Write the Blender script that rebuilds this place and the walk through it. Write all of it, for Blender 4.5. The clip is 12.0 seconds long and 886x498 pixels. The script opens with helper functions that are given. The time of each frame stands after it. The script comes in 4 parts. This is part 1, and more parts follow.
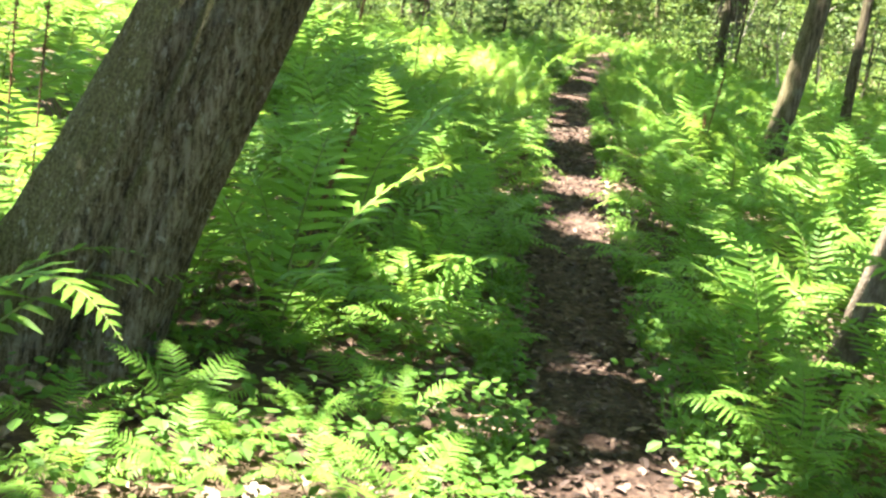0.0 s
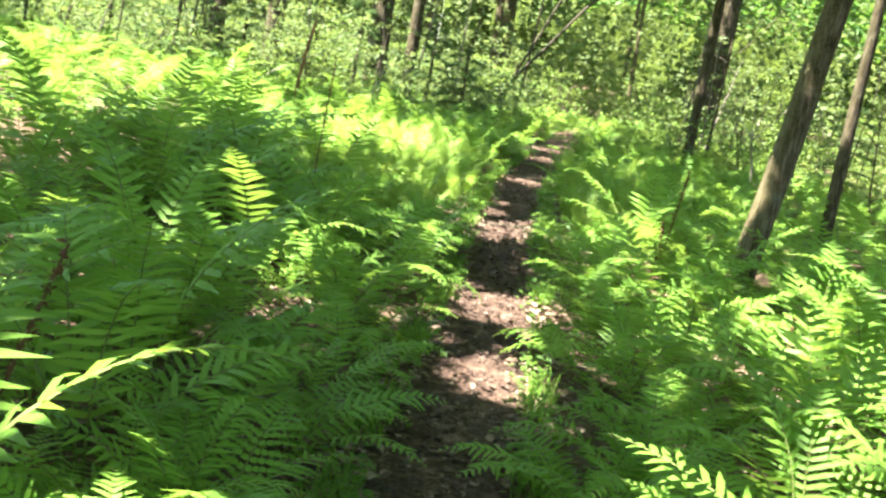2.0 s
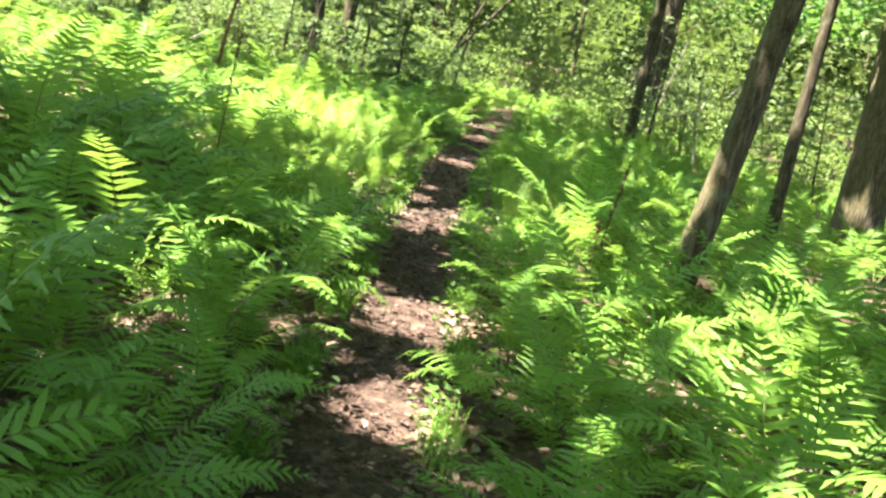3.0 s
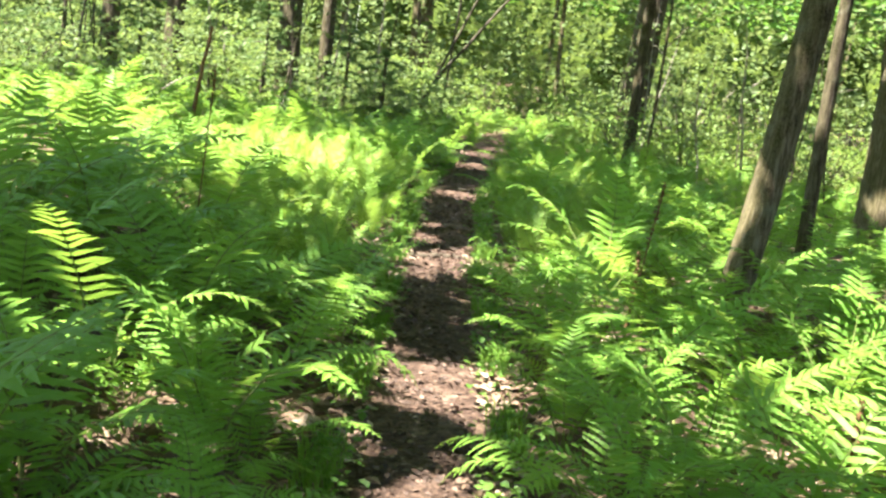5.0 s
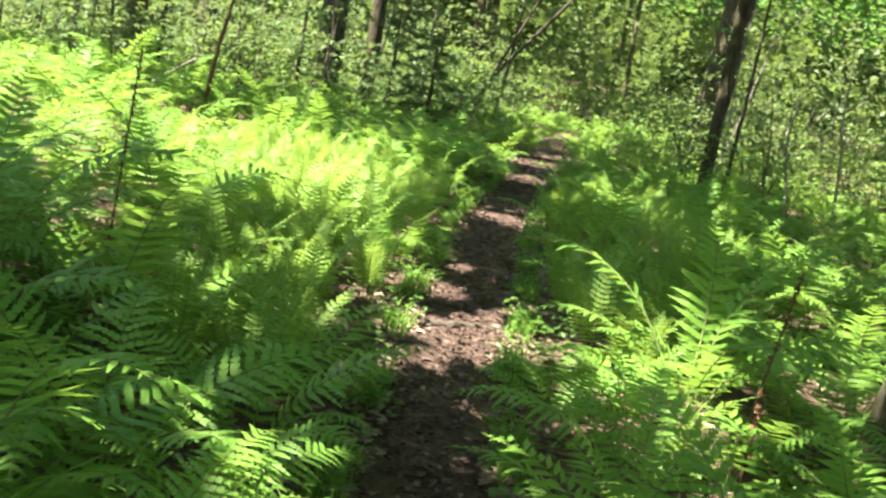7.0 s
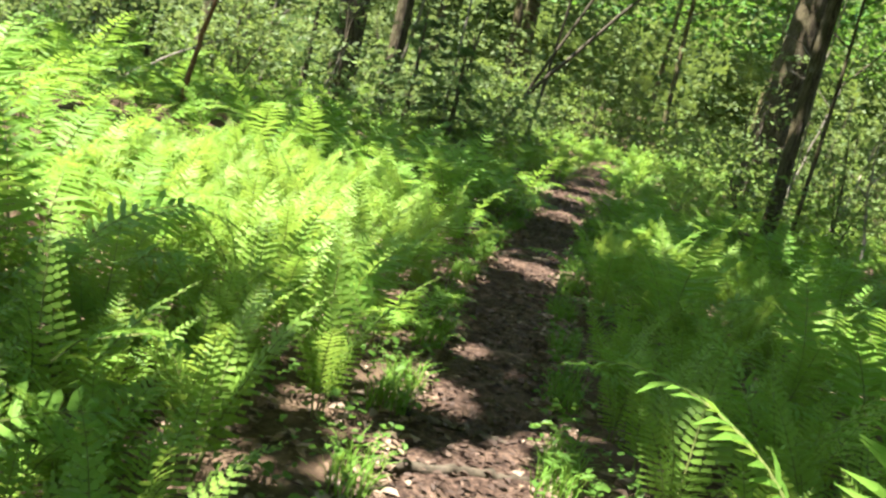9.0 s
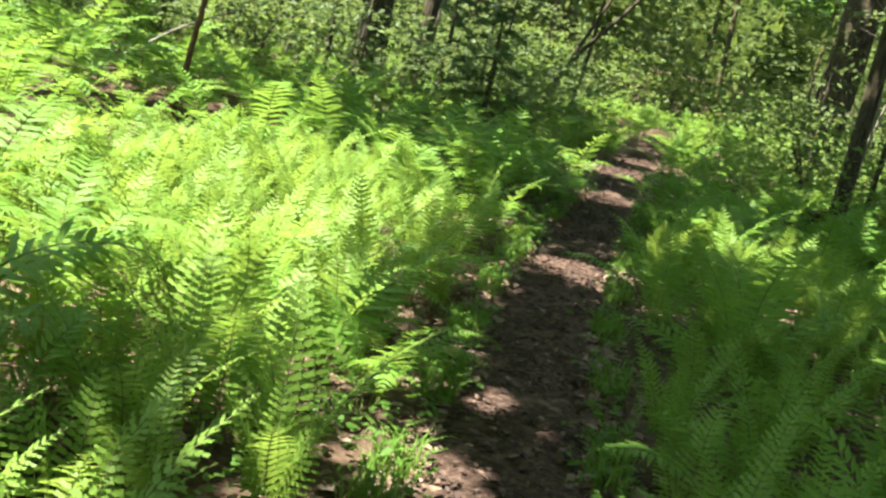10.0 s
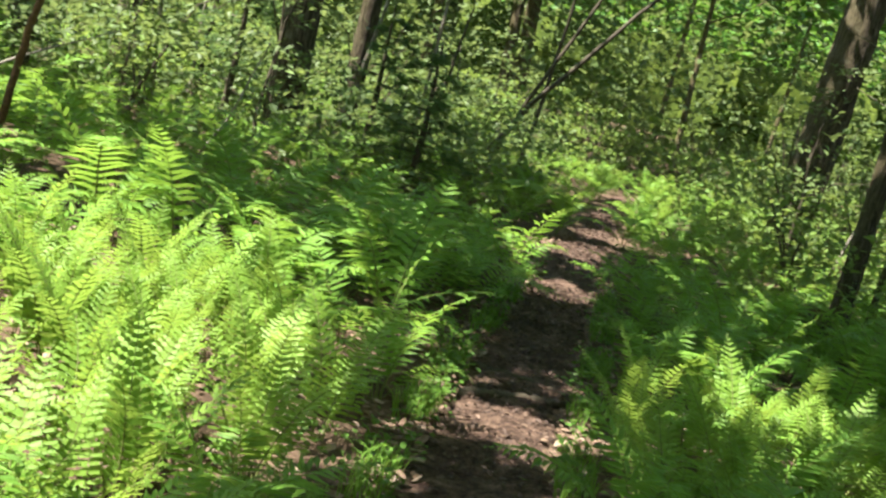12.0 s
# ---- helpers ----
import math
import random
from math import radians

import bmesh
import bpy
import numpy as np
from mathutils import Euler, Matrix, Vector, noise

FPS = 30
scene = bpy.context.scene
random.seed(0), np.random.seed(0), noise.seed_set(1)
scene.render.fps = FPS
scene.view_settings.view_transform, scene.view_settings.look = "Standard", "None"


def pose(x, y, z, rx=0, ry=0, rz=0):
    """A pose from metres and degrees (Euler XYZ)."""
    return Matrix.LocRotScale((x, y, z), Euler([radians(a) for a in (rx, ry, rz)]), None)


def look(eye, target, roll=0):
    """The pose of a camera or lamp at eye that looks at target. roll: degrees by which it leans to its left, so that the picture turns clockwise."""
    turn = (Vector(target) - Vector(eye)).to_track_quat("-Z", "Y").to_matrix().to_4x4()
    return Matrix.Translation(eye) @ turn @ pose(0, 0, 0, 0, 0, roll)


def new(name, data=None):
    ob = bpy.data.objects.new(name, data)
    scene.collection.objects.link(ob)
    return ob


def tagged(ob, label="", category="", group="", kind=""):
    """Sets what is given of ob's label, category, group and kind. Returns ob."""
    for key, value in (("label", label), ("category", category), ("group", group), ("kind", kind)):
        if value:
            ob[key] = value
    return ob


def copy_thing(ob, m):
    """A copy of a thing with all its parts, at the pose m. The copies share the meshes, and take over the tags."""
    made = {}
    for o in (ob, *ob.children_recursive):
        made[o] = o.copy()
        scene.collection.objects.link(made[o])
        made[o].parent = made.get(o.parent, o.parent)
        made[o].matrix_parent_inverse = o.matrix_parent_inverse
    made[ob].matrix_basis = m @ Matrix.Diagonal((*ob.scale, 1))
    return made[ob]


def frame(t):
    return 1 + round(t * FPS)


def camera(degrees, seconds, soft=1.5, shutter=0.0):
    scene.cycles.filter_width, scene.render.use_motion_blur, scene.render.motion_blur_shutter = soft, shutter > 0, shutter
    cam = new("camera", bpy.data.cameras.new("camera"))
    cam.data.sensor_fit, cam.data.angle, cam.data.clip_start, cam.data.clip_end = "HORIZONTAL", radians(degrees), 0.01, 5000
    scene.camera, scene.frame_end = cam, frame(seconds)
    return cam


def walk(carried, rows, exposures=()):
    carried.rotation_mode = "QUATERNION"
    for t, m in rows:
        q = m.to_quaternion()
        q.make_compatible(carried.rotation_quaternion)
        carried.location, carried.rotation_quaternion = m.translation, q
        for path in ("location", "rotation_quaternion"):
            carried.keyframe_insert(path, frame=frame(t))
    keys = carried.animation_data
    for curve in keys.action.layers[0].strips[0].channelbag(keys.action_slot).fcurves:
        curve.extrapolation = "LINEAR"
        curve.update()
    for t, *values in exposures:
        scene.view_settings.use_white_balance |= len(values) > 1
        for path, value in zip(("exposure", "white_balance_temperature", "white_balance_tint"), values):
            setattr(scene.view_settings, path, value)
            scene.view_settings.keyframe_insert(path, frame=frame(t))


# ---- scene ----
cam = camera(42.0, 12.0, soft=2.6)
PATH = [
    (0, (0.007, 0.088, 1.448), (0.055, 2.039, 1.011), 7.3),
    (0.5, (0.091, 0.544, 1.412), (0.162, 2.5, 0.999), 7.4),
    (1, (0.166, 1.122, 1.559), (0.354, 3.064, 1.121), 8.0),
    (1.5, (0.42, 1.658, 1.532), (0.659, 3.618, 1.214), 8.4),
    (2, (0.529, 2.075, 1.507), (0.611, 4.048, 1.188), 10.3),
    (2.5, (0.606, 2.523, 1.554), (0.725, 4.49, 1.213), 10.8),
    (3, (0.724, 2.942, 1.557), (0.915, 4.902, 1.21), 12.3),
    (3.2, (0.773, 3.073, 1.574), (0.977, 5.035, 1.24), 13.3),
    (4.8, (0.696, 3.708, 1.5), (0.909, 5.676, 1.212), 9.1),
    (5, (0.64, 3.849, 1.501), (0.838, 5.817, 1.203), 7.3),
    (5.5, (0.674, 4.378, 1.454), (0.782, 6.349, 1.133), 6.0),
    (6, (0.743, 4.918, 1.498), (0.807, 6.891, 1.183), 9.5),
    (6.5, (0.812, 5.612, 1.558), (0.936, 7.582, 1.233), 9.7),
    (7, (0.976, 6.237, 1.586), (1.083, 8.207, 1.258), 10.8),
    (7.2, (0.998, 6.441, 1.599), (1.082, 8.415, 1.288), 12.0),
    (8.8, (1.022, 8.394, 1.435), (1.108, 10.362, 1.091), 13.5),
    (9, (1.12, 8.672, 1.475), (1.184, 10.648, 1.171), 14.0),
    (9.5, (1.153, 9.323, 1.498), (1.22, 11.3, 1.201), 12.2),
    (10, (1.267, 9.925, 1.555), (1.258, 11.888, 1.173), 12.6),
    (10.5, (1.283, 10.665, 1.513), (1.282, 12.634, 1.162), 13.3),
    (11, (1.352, 11.289, 1.534), (1.453, 13.254, 1.175), 12.1),
    (11.5, (1.469, 11.969, 1.582), (1.514, 13.943, 1.261), 13.6),
    (12, (1.469, 12.566, 1.596), (1.529, 14.544, 1.308), 14.5),
]
walk(cam, [(t, look(eye, target, roll)) for t, eye, target, roll in PATH],
     exposures=[(0.0, 3.78), (1.0, 3.76), (3.2, 3.46), (5.5, 3.36), (7.0, 3.06), (9.0, 2.8), (12.0, 2.52)])

# ---- world, sun, exposure ----
SUN_TO = Vector((-0.42, -0.12, 0.90)).normalized()
world = bpy.data.worlds.new("sky")
scene.world = world
world.use_nodes = True
wn = world.node_tree.nodes
sky = wn.new("ShaderNodeTexSky")
sky.sky_type, sky.sun_disc = "NISHITA", False
sky.sun_elevation = math.asin(SUN_TO.z)
sky.sun_rotation = math.atan2(SUN_TO.x, SUN_TO.y)
wn["Background"].inputs["Strength"].default_value = 0.085
world.node_tree.links.new(sky.outputs[0], wn["Background"].inputs["Color"])
sun_data = bpy.data.lights.new("sun", "SUN")
sun_data.energy, sun_data.angle, sun_data.color = 5.0, radians(0.53), (1.0, 0.95, 0.86)
sun = new("sun", sun_data)
sun.matrix_world = look(SUN_TO * 60, (0, 0, 0))


# ---- materials ----
def material(name, rough=0.7, spec=0.3):
    m = bpy.data.materials.new(name)
    m.use_nodes = True
    b = m.node_tree.nodes["Principled BSDF"]
    b.inputs["Roughness"].default_value = rough
    b.inputs["Specular IOR Level"].default_value = spec
    return m, m.node_tree.nodes, m.node_tree.links, b


def noise_node(n, links, scale, detail=4.0, stretch=None, rough=0.6):
    t = n.new("ShaderNodeTexNoise")
    t.inputs["Scale"].default_value, t.inputs["Detail"].default_value = scale, detail
    t.inputs["Roughness"].default_value = rough
    c = n.new("ShaderNodeTexCoord")
    if stretch:
        mp = n.new("ShaderNodeMapping")
        mp.inputs["Scale"].default_value = stretch
        links.new(c.outputs["Object"], mp.inputs["Vector"])
        links.new(mp.outputs[0], t.inputs["Vector"])
    else:
        links.new(c.outputs["Object"], t.inputs["Vector"])
    return t


def ramp_node(n, links, source, stops):
    r = n.new("ShaderNodeValToRGB")
    while len(r.color_ramp.elements) < len(stops):
        r.color_ramp.elements.new(0.5)
    for e, (p, c) in zip(r.color_ramp.elements, stops):
        e.position, e.color = p, (*c, 1)
    links.new(source, r.inputs["Fac"])
    return r


def mix_node(n, links, fac, a, b, mode="MIX"):
    m = n.new("ShaderNodeMix")
    m.data_type, m.blend_type = "RGBA", mode
    if isinstance(fac, float):
        m.inputs[0].default_value = fac
    else:
        links.new(fac, m.inputs[0])
    for k, v in ((6, a), (7, b)):
        if isinstance(v, tuple):
            m.inputs[k].default_value = (*v, 1)
        else:
            links.new(v, m.inputs[k])
    return m.outputs[2]


def bump_node(n, links, source, bsdf, strength, distance):
    b = n.new("ShaderNodeBump")
    b.inputs["Strength"].default_value, b.inputs["Distance"].default_value = strength, distance
    links.new(source, b.inputs["Height"])
    links.new(b.outputs[0], bsdf.inputs["Normal"])


def leaf_material(name, dark, light, glow, island=False, gloss=0.5, share=0.4):
    """A leaf that also lets light through. island: vary piece by piece instead of object by object."""
    m, n, links, b = material(name, gloss, 0.18)
    if island:
        vary = n.new("ShaderNodeNewGeometry").outputs["Random Per Island"]
    else:
        vary = n.new("ShaderNodeObjectInfo").outputs["Random"]
    colour = ramp_node(n, links, vary, [(0.0, dark), (1.0, light)]).outputs[0]
    patch = noise_node(n, links, 7.0, 3.0)
    colour = mix_node(n, links, patch.outputs["Fac"], colour, light)
    links.new(colour, b.inputs["Base Color"])
    tr = n.new("ShaderNodeBsdfTranslucent")
    links.new(mix_node(n, links, 0.5, colour, glow), tr.inputs["Color"])
    mix = n.new("ShaderNodeMixShader")
    mix.inputs[0].default_value = share
    links.new(b.outputs[0], mix.inputs[1])
    links.new(tr.outputs[0], mix.inputs[2])
    links.new(mix.outputs[0], n["Material Output"].inputs["Surface"])
    return m


FERN = leaf_material("fern leaf", (0.06, 0.145, 0.024), (0.138, 0.26, 0.038), (0.37, 0.55, 0.07))
FERN_FAR = leaf_material("fern leaf far", (0.06, 0.145, 0.024), (0.138, 0.26, 0.038), (0.37, 0.55, 0.07), True)
LACY = leaf_material("pale fern leaf", (0.085, 0.17, 0.027), (0.165, 0.275, 0.042), (0.42, 0.56, 0.085))
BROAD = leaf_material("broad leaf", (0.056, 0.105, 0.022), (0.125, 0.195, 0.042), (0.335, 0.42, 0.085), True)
# darker copy of the broad leaf, with the undergrowth's shade put into its colour
SHADE_LEAF = leaf_material("shade-coloured leaf", (0.039, 0.07, 0.022), (0.104, 0.15, 0.05), (0.26, 0.32, 0.09), True)
NEEDLE = leaf_material("conifer needles", (0.035, 0.075, 0.028), (0.08, 0.14, 0.05), (0.16, 0.25, 0.07), True)
CANOPY = leaf_material("canopy leaf", (0.04, 0.11, 0.02), (0.08, 0.17, 0.03), (0.20, 0.36, 0.04), True, 0.45, 0.4)
HERB = leaf_material("herb leaf", (0.034, 0.09, 0.018), (0.08, 0.16, 0.026), (0.22, 0.36, 0.045), True)
GRASS = leaf_material("grass blade", (0.06, 0.15, 0.02), (0.13, 0.24, 0.04), (0.3, 0.45, 0.06), True)


def plain_stem(name, a, b2, scale=30.0):
    m, n, links, b = material(name, 0.75, 0.2)
    t = noise_node(n, links, scale, 4.0)
    links.new(ramp_node(n, links, t.outputs["Fac"], [(0.3, a), (0.7, b2)]).outputs[0], b.inputs["Base Color"])
    bump_node(n, links, t.outputs["Fac"], b, 0.4, 0.01)
    return m


STEM = plain_stem("green stem", (0.09, 0.12, 0.03), (0.15, 0.17, 0.05))
DRY = plain_stem("dry brown stalk", (0.06, 0.03, 0.015), (0.16, 0.08, 0.035))
TWIG = plain_stem("grey twig", (0.10, 0.085, 0.065), (0.26, 0.23, 0.19))


def bark_material(name, dark, mid, pale, moss=0.0, ridges=34.0, along=0.16, flecks=0.0):
    m, n, links, b = material(name, 0.9, 0.15)
    long = noise_node(n, links, ridges, 6.0, (1.0, 1.0, along), 0.7)
    blot = noise_node(n, links, 6.0, 4.0)
    fine = noise_node(n, links, 90.0, 3.0)
    c = ramp_node(n, links, long.outputs["Fac"], [(0.40, dark), (0.5, mid), (0.60, pale)]).outputs[0]
    speck = ramp_node(n, links, fine.outputs["Fac"], [(0.5, (0, 0, 0)), (0.7, (0.6, 0.6, 0.6))]).outputs[0]
    c = mix_node(n, links, speck, c, pale)
    lich = ramp_node(n, links, blot.outputs["Fac"], [(0.58, (0, 0, 0)), (0.72, (0.6, 0.6, 0.6))]).outputs[0]
    c = mix_node(n, links, lich, c, (0.2, 0.19, 0.155))
    if moss:
        geo = n.new("ShaderNodeTexCoord")
        sep = n.new("ShaderNodeSeparateXYZ")
        links.new(geo.outputs["Normal"], sep.inputs[0])
        side = n.new("ShaderNodeMath")
        side.operation, side.inputs[1].default_value = "MULTIPLY_ADD", -0.5
        links.new(sep.outputs["X"], side.inputs[0])
        links.new(blot.outputs["Fac"], side.inputs[2])
        mk = ramp_node(n, links, side.outputs[0], [(0.45, (0, 0, 0)), (0.8, (moss, moss, moss))]).outputs[0]
        tuft = ramp_node(n, links, fine.outputs["Fac"], [(0.35, (0.05, 0.044, 0.014)), (0.62, (0.15, 0.14, 0.05))]).outputs[0]
        c = mix_node(n, links, mk, c, tuft)
    if flecks:
        lichen = noise_node(n, links, 42.0, 2.0, (1.0, 1.0, 0.6))
        fk = ramp_node(n, links, lichen.outputs["Fac"], [(0.60, (0, 0, 0)), (0.68, (flecks, flecks, flecks))]).outputs[0]
        c = mix_node(n, links, fk, c, (0.29, 0.262, 0.19))
    links.new(c, b.inputs["Base Color"])
    bump_node(n, links, long.outputs["Fac"], b, 1.0, 0.04)
    return m


BARK_OLD = bark_material("furrowed mossy bark", (0.036, 0.026, 0.013), (0.125, 0.096, 0.051), (0.235, 0.195, 0.122), 0.85, 58.0, 0.15, 0.75)
BARK = bark_material("grey brown bark", (0.028, 0.019, 0.012), (0.095, 0.07, 0.046), (0.2, 0.16, 0.115), 0.5, 34.0)
BARK_DARK = bark_material("dark brown bark", (0.018, 0.013, 0.009), (0.055, 0.042, 0.03), (0.115, 0.092, 0.068), 0.3, 34.0)
BARK_PALE = bark_material("smooth tan bark", (0.085, 0.064, 0.044), (0.135, 0.104, 0.074), (0.185, 0.147, 0.108), 0.0, 42.0, 0.35, 0.35)
WOODY = plain_stem("dark shrub stem", (0.03, 0.024, 0.017), (0.09, 0.072, 0.05))


def soil_material(name, stops, bump=0.5):
    m, n, links, b = material(name, 0.92, 0.15)
    big = noise_node(n, links, 2.2, 5.0)
    small = noise_node(n, links, 38.0, 6.0, None, 0.75)
    c = ramp_node(n, links, small.outputs["Fac"], stops).outputs[0]
    clod = noise_node(n, links, 9.0, 4.0, None, 0.65)
    pale = ramp_node(n, links, clod.outputs["Fac"], [(0.5, (0, 0, 0)), (0.68, (0.75, 0.75, 0.75))]).outputs[0]
    c = mix_node(n, links, pale, c, stops[-1][1])
    dim = ramp_node(n, links, big.outputs["Fac"], [(0.35, (0.6, 0.58, 0.56)), (0.65, (1, 1, 1))]).outputs[0]
    links.new(mix_node(n, links, 1.0, c, dim, "MULTIPLY"), b.inputs["Base Color"])
    bump_node(n, links, small.outputs["Fac"], b, bump, 0.03)
    return m


SOIL = soil_material("forest floor litter", [(0.3, (0.03, 0.02, 0.012)), (0.5, (0.08, 0.052, 0.034)), (0.7, (0.17, 0.118, 0.076))])
MUD = soil_material("trodden trail soil", [(0.34, (0.024, 0.015, 0.011)), (0.52, (0.082, 0.05, 0.036)), (0.72, (0.25, 0.165, 0.12))], 1.0)


def litter_material(name, a, b2, c2, common=0.55):
    m, n, links, b = material(name, 0.75, 0.3)
    g = n.new("ShaderNodeNewGeometry")
    c = ramp_node(n, links, g.outputs["Random Per Island"], [(0.0, a), (common, b2), (1.0, c2)]).outputs[0]
    t = noise_node(n, links, 60.0, 3.0)
    links.new(mix_node(n, links, t.outputs["Fac"], c, a), b.inputs["Base Color"])
    return m


LITTER = litter_material("dead leaves", (0.09, 0.055, 0.035), (0.22, 0.15, 0.10), (0.42, 0.33, 0.25))
LITTER_DARK = litter_material("trodden dead leaves", (0.035, 0.021, 0.015), (0.105, 0.064, 0.045), (0.34, 0.24, 0.175), 0.82)


# ---- mesh helpers ----
def mesh_of(name, verts, faces, mats, index=None, smooth=False):
    me = bpy.data.meshes.new(name)
    me.from_pydata(np.asarray(verts, float).tolist(), [], faces if isinstance(faces, list) else faces.tolist())
    for m in mats:
        me.materials.append(m)
    if index is not None:
        me.polygons.foreach_set("material_index", np.asarray(index, np.int32))
    if smooth:
        me.polygons.foreach_set("use_smooth", np.ones(len(me.polygons), bool))
    me.update()
    return me


def part(name, me, parent, m=None, label=""):
    ob = new(name, me)
    ob.parent = parent
    if m is not None:
        ob.matrix_basis = m
    return tagged(ob, label)


def tube(points, radii, sides=6, wobble=0.0, rng=None):
    """Vertices and faces of a round stem along points."""
    p = np.asarray(points, float)
    r = np.asarray(radii, float)
    t = np.gradient(p, axis=0)
    t /= np.linalg.norm(t, axis=1)[:, None]
    ref = np.array([0.0, 1.0, 0.0]) if abs(t[0][1]) < 0.8 else np.array([1.0, 0, 0])
    u = np.cross(t, ref)
    u /= np.linalg.norm(u, axis=1)[:, None]
    v = np.cross(t, u)
    a = np.arange(sides) / sides * 2 * np.pi
    rr = r[:, None] * np.ones(sides)
    if wobble:
        rr = rr * (1 + wobble * rng.standard_normal(rr.shape))
    ring = p[:, None] + rr[..., None] * (np.cos(a)[None, :, None] * u[:, None] + np.sin(a)[None, :, None] * v[:, None])
    n = len(p)
    i, j = np.meshgrid(np.arange(n - 1), np.arange(sides), indexing="ij")
    k = (j + 1) % sides
    f = np.stack([i * sides + j, i * sides + k, (i + 1) * sides + k, (i + 1) * sides + j], -1).reshape(-1, 4)
    return ring.reshape(-1, 3), f


# ---- lie of the land ----
TRAIL_Y = (-12.0, 0.0, 3.3, 4.3, 6.35, 8.3, 10.5, 11.8, 13.0, 14.6, 16.2, 18.0, 19.0, 20.0, 23.3, 29.7, 36.0, 42.0, 60.0)
TRAIL_X = (-0.3, 0.30, 0.64, 0.70, 0.86, 1.10, 1.31, 1.40, 1.55, 1.73, 1.86, 2.12, 2.27, 2.48, 3.0, 4.2, 5.5, 11.0, 30.0)
TRAIL_W = (0.30, 0.28, 0.27, 0.27, 0.26, 0.28, 0.24, 0.25, 0.29, 0.29, 0.30, 0.33, 0.33, 0.32, 0.30, 0.27, 0.25, 0.25, 0.25)


def trail_x(y):
    return np.interp(y, TRAIL_Y, TRAIL_X)


def trail_half(y):
    return np.interp(y, TRAIL_Y, TRAIL_W)


def height(x, y):
    """Height of the ground at x, y (numbers or arrays)."""
    x, y = np.asarray(x, float), np.asarray(y, float)
    off = x - trail_x(y)
    side = np.abs(off)
    z = 0.09 - 0.055 * np.clip(off - 1.2, 0, 11) + 0.02 * np.clip(-off - 1.0, 0, 8)
    z = z + 0.035 * np.sin(x * 1.7 + 0.6 * y) * np.sin(0.9 * y + 0.4) * np.clip(side - 0.3, 0, 1)
    z = z + 0.03 * np.sin(0.55 * y + 1.0)
    far = np.clip((np.hypot(x - 3, y - 15) - 38) / 60, 0, 1)
    z = z + 2.0 * far * far
    return z - 0.05 * np.clip(1.25 - side / trail_half(y), 0, 0.6)


def graded(lo, hi, step, far, grow=1.35):
    a = list(np.arange(lo, hi + 1e-6, step))
    s, left, right = step, [], []
    p = lo
    while p > far[0]:
        s *= grow
        p -= s
        left.append(p)
    s, p = step, hi
    while p < far[1]:
        s *= grow
        p += s
        right.append(p)
    return np.array(left[::-1] + a + right)


gx, gy = graded(-3, 7, 0.1, (-600, 600)), graded(-1, 30, 0.12, (-600, 600))
GX, GY = np.meshgrid(gx, gy, indexing="ij")
rough = np.random.default_rng(3).normal(0, 0.008, GX.shape)
gv = np.stack([GX, GY, height(GX, GY) + rough], -1).reshape(-1, 3)
i, j = np.meshgrid(np.arange(len(gx) - 1), np.arange(len(gy) - 1), indexing="ij")
w = len(gy)
gf = np.stack([i * w + j, (i + 1) * w + j, (i + 1) * w + j + 1, i * w + j + 1], -1).reshape(-1, 4)
tagged(new("ground", mesh_of("ground", gv, gf, [SOIL], smooth=True)), "forest floor of brown leaf litter and dark soil", "ground", kind="structure")

# trodden trail: a strip with uneven edges and footworn hollows
rng = np.random.default_rng(5)
ty = np.arange(-6, 50, 0.07)
cols = np.linspace(-1, 1, 17)
edge_l = 1 + 0.16 * np.sin(ty * 2.3) + 0.1 * np.sin(ty * 5.9 + 1) + rng.normal(0, 0.05, len(ty))
edge_r = 1 + 0.14 * np.sin(ty * 1.9 + 2) + 0.1 * np.sin(ty * 6.7) + rng.normal(0, 0.05, len(ty))
TX = trail_x(ty)[:, None] + trail_half(ty)[:, None] * np.where(cols < 0, cols * edge_l[:, None], cols * edge_r[:, None])
TY = ty[:, None] * np.ones(len(cols))
lump = np.array([[noise.noise((a * 3, b * 3, 0)) * 0.03 + noise.noise((a * 9, b * 9, 3)) * 0.022 for a, b in zip(r1, r2)] for r1, r2 in zip(TX, TY)])
TZ = height(TX, TY) + 0.035 + lump - 0.055 * np.abs(cols) ** 6
tv = np.stack([TX, TY, TZ], -1).reshape(-1, 3)
i, j = np.meshgrid(np.arange(len(ty) - 1), np.arange(len(cols) - 1), indexing="ij")
w = len(cols)
tf = np.stack([i * w + j, i * w + j + 1, (i + 1) * w + j + 1, (i + 1) * w + j], -1).reshape(-1, 4)
tagged(new("trail", mesh_of("trail", tv, tf, [MUD], smooth=True)), "narrow trodden footpath of dark soil and trampled leaves", "footpath", kind="structure")

# ---- trees ----
SPOTS = []  # where trunks stand: x, y, keep-off radius


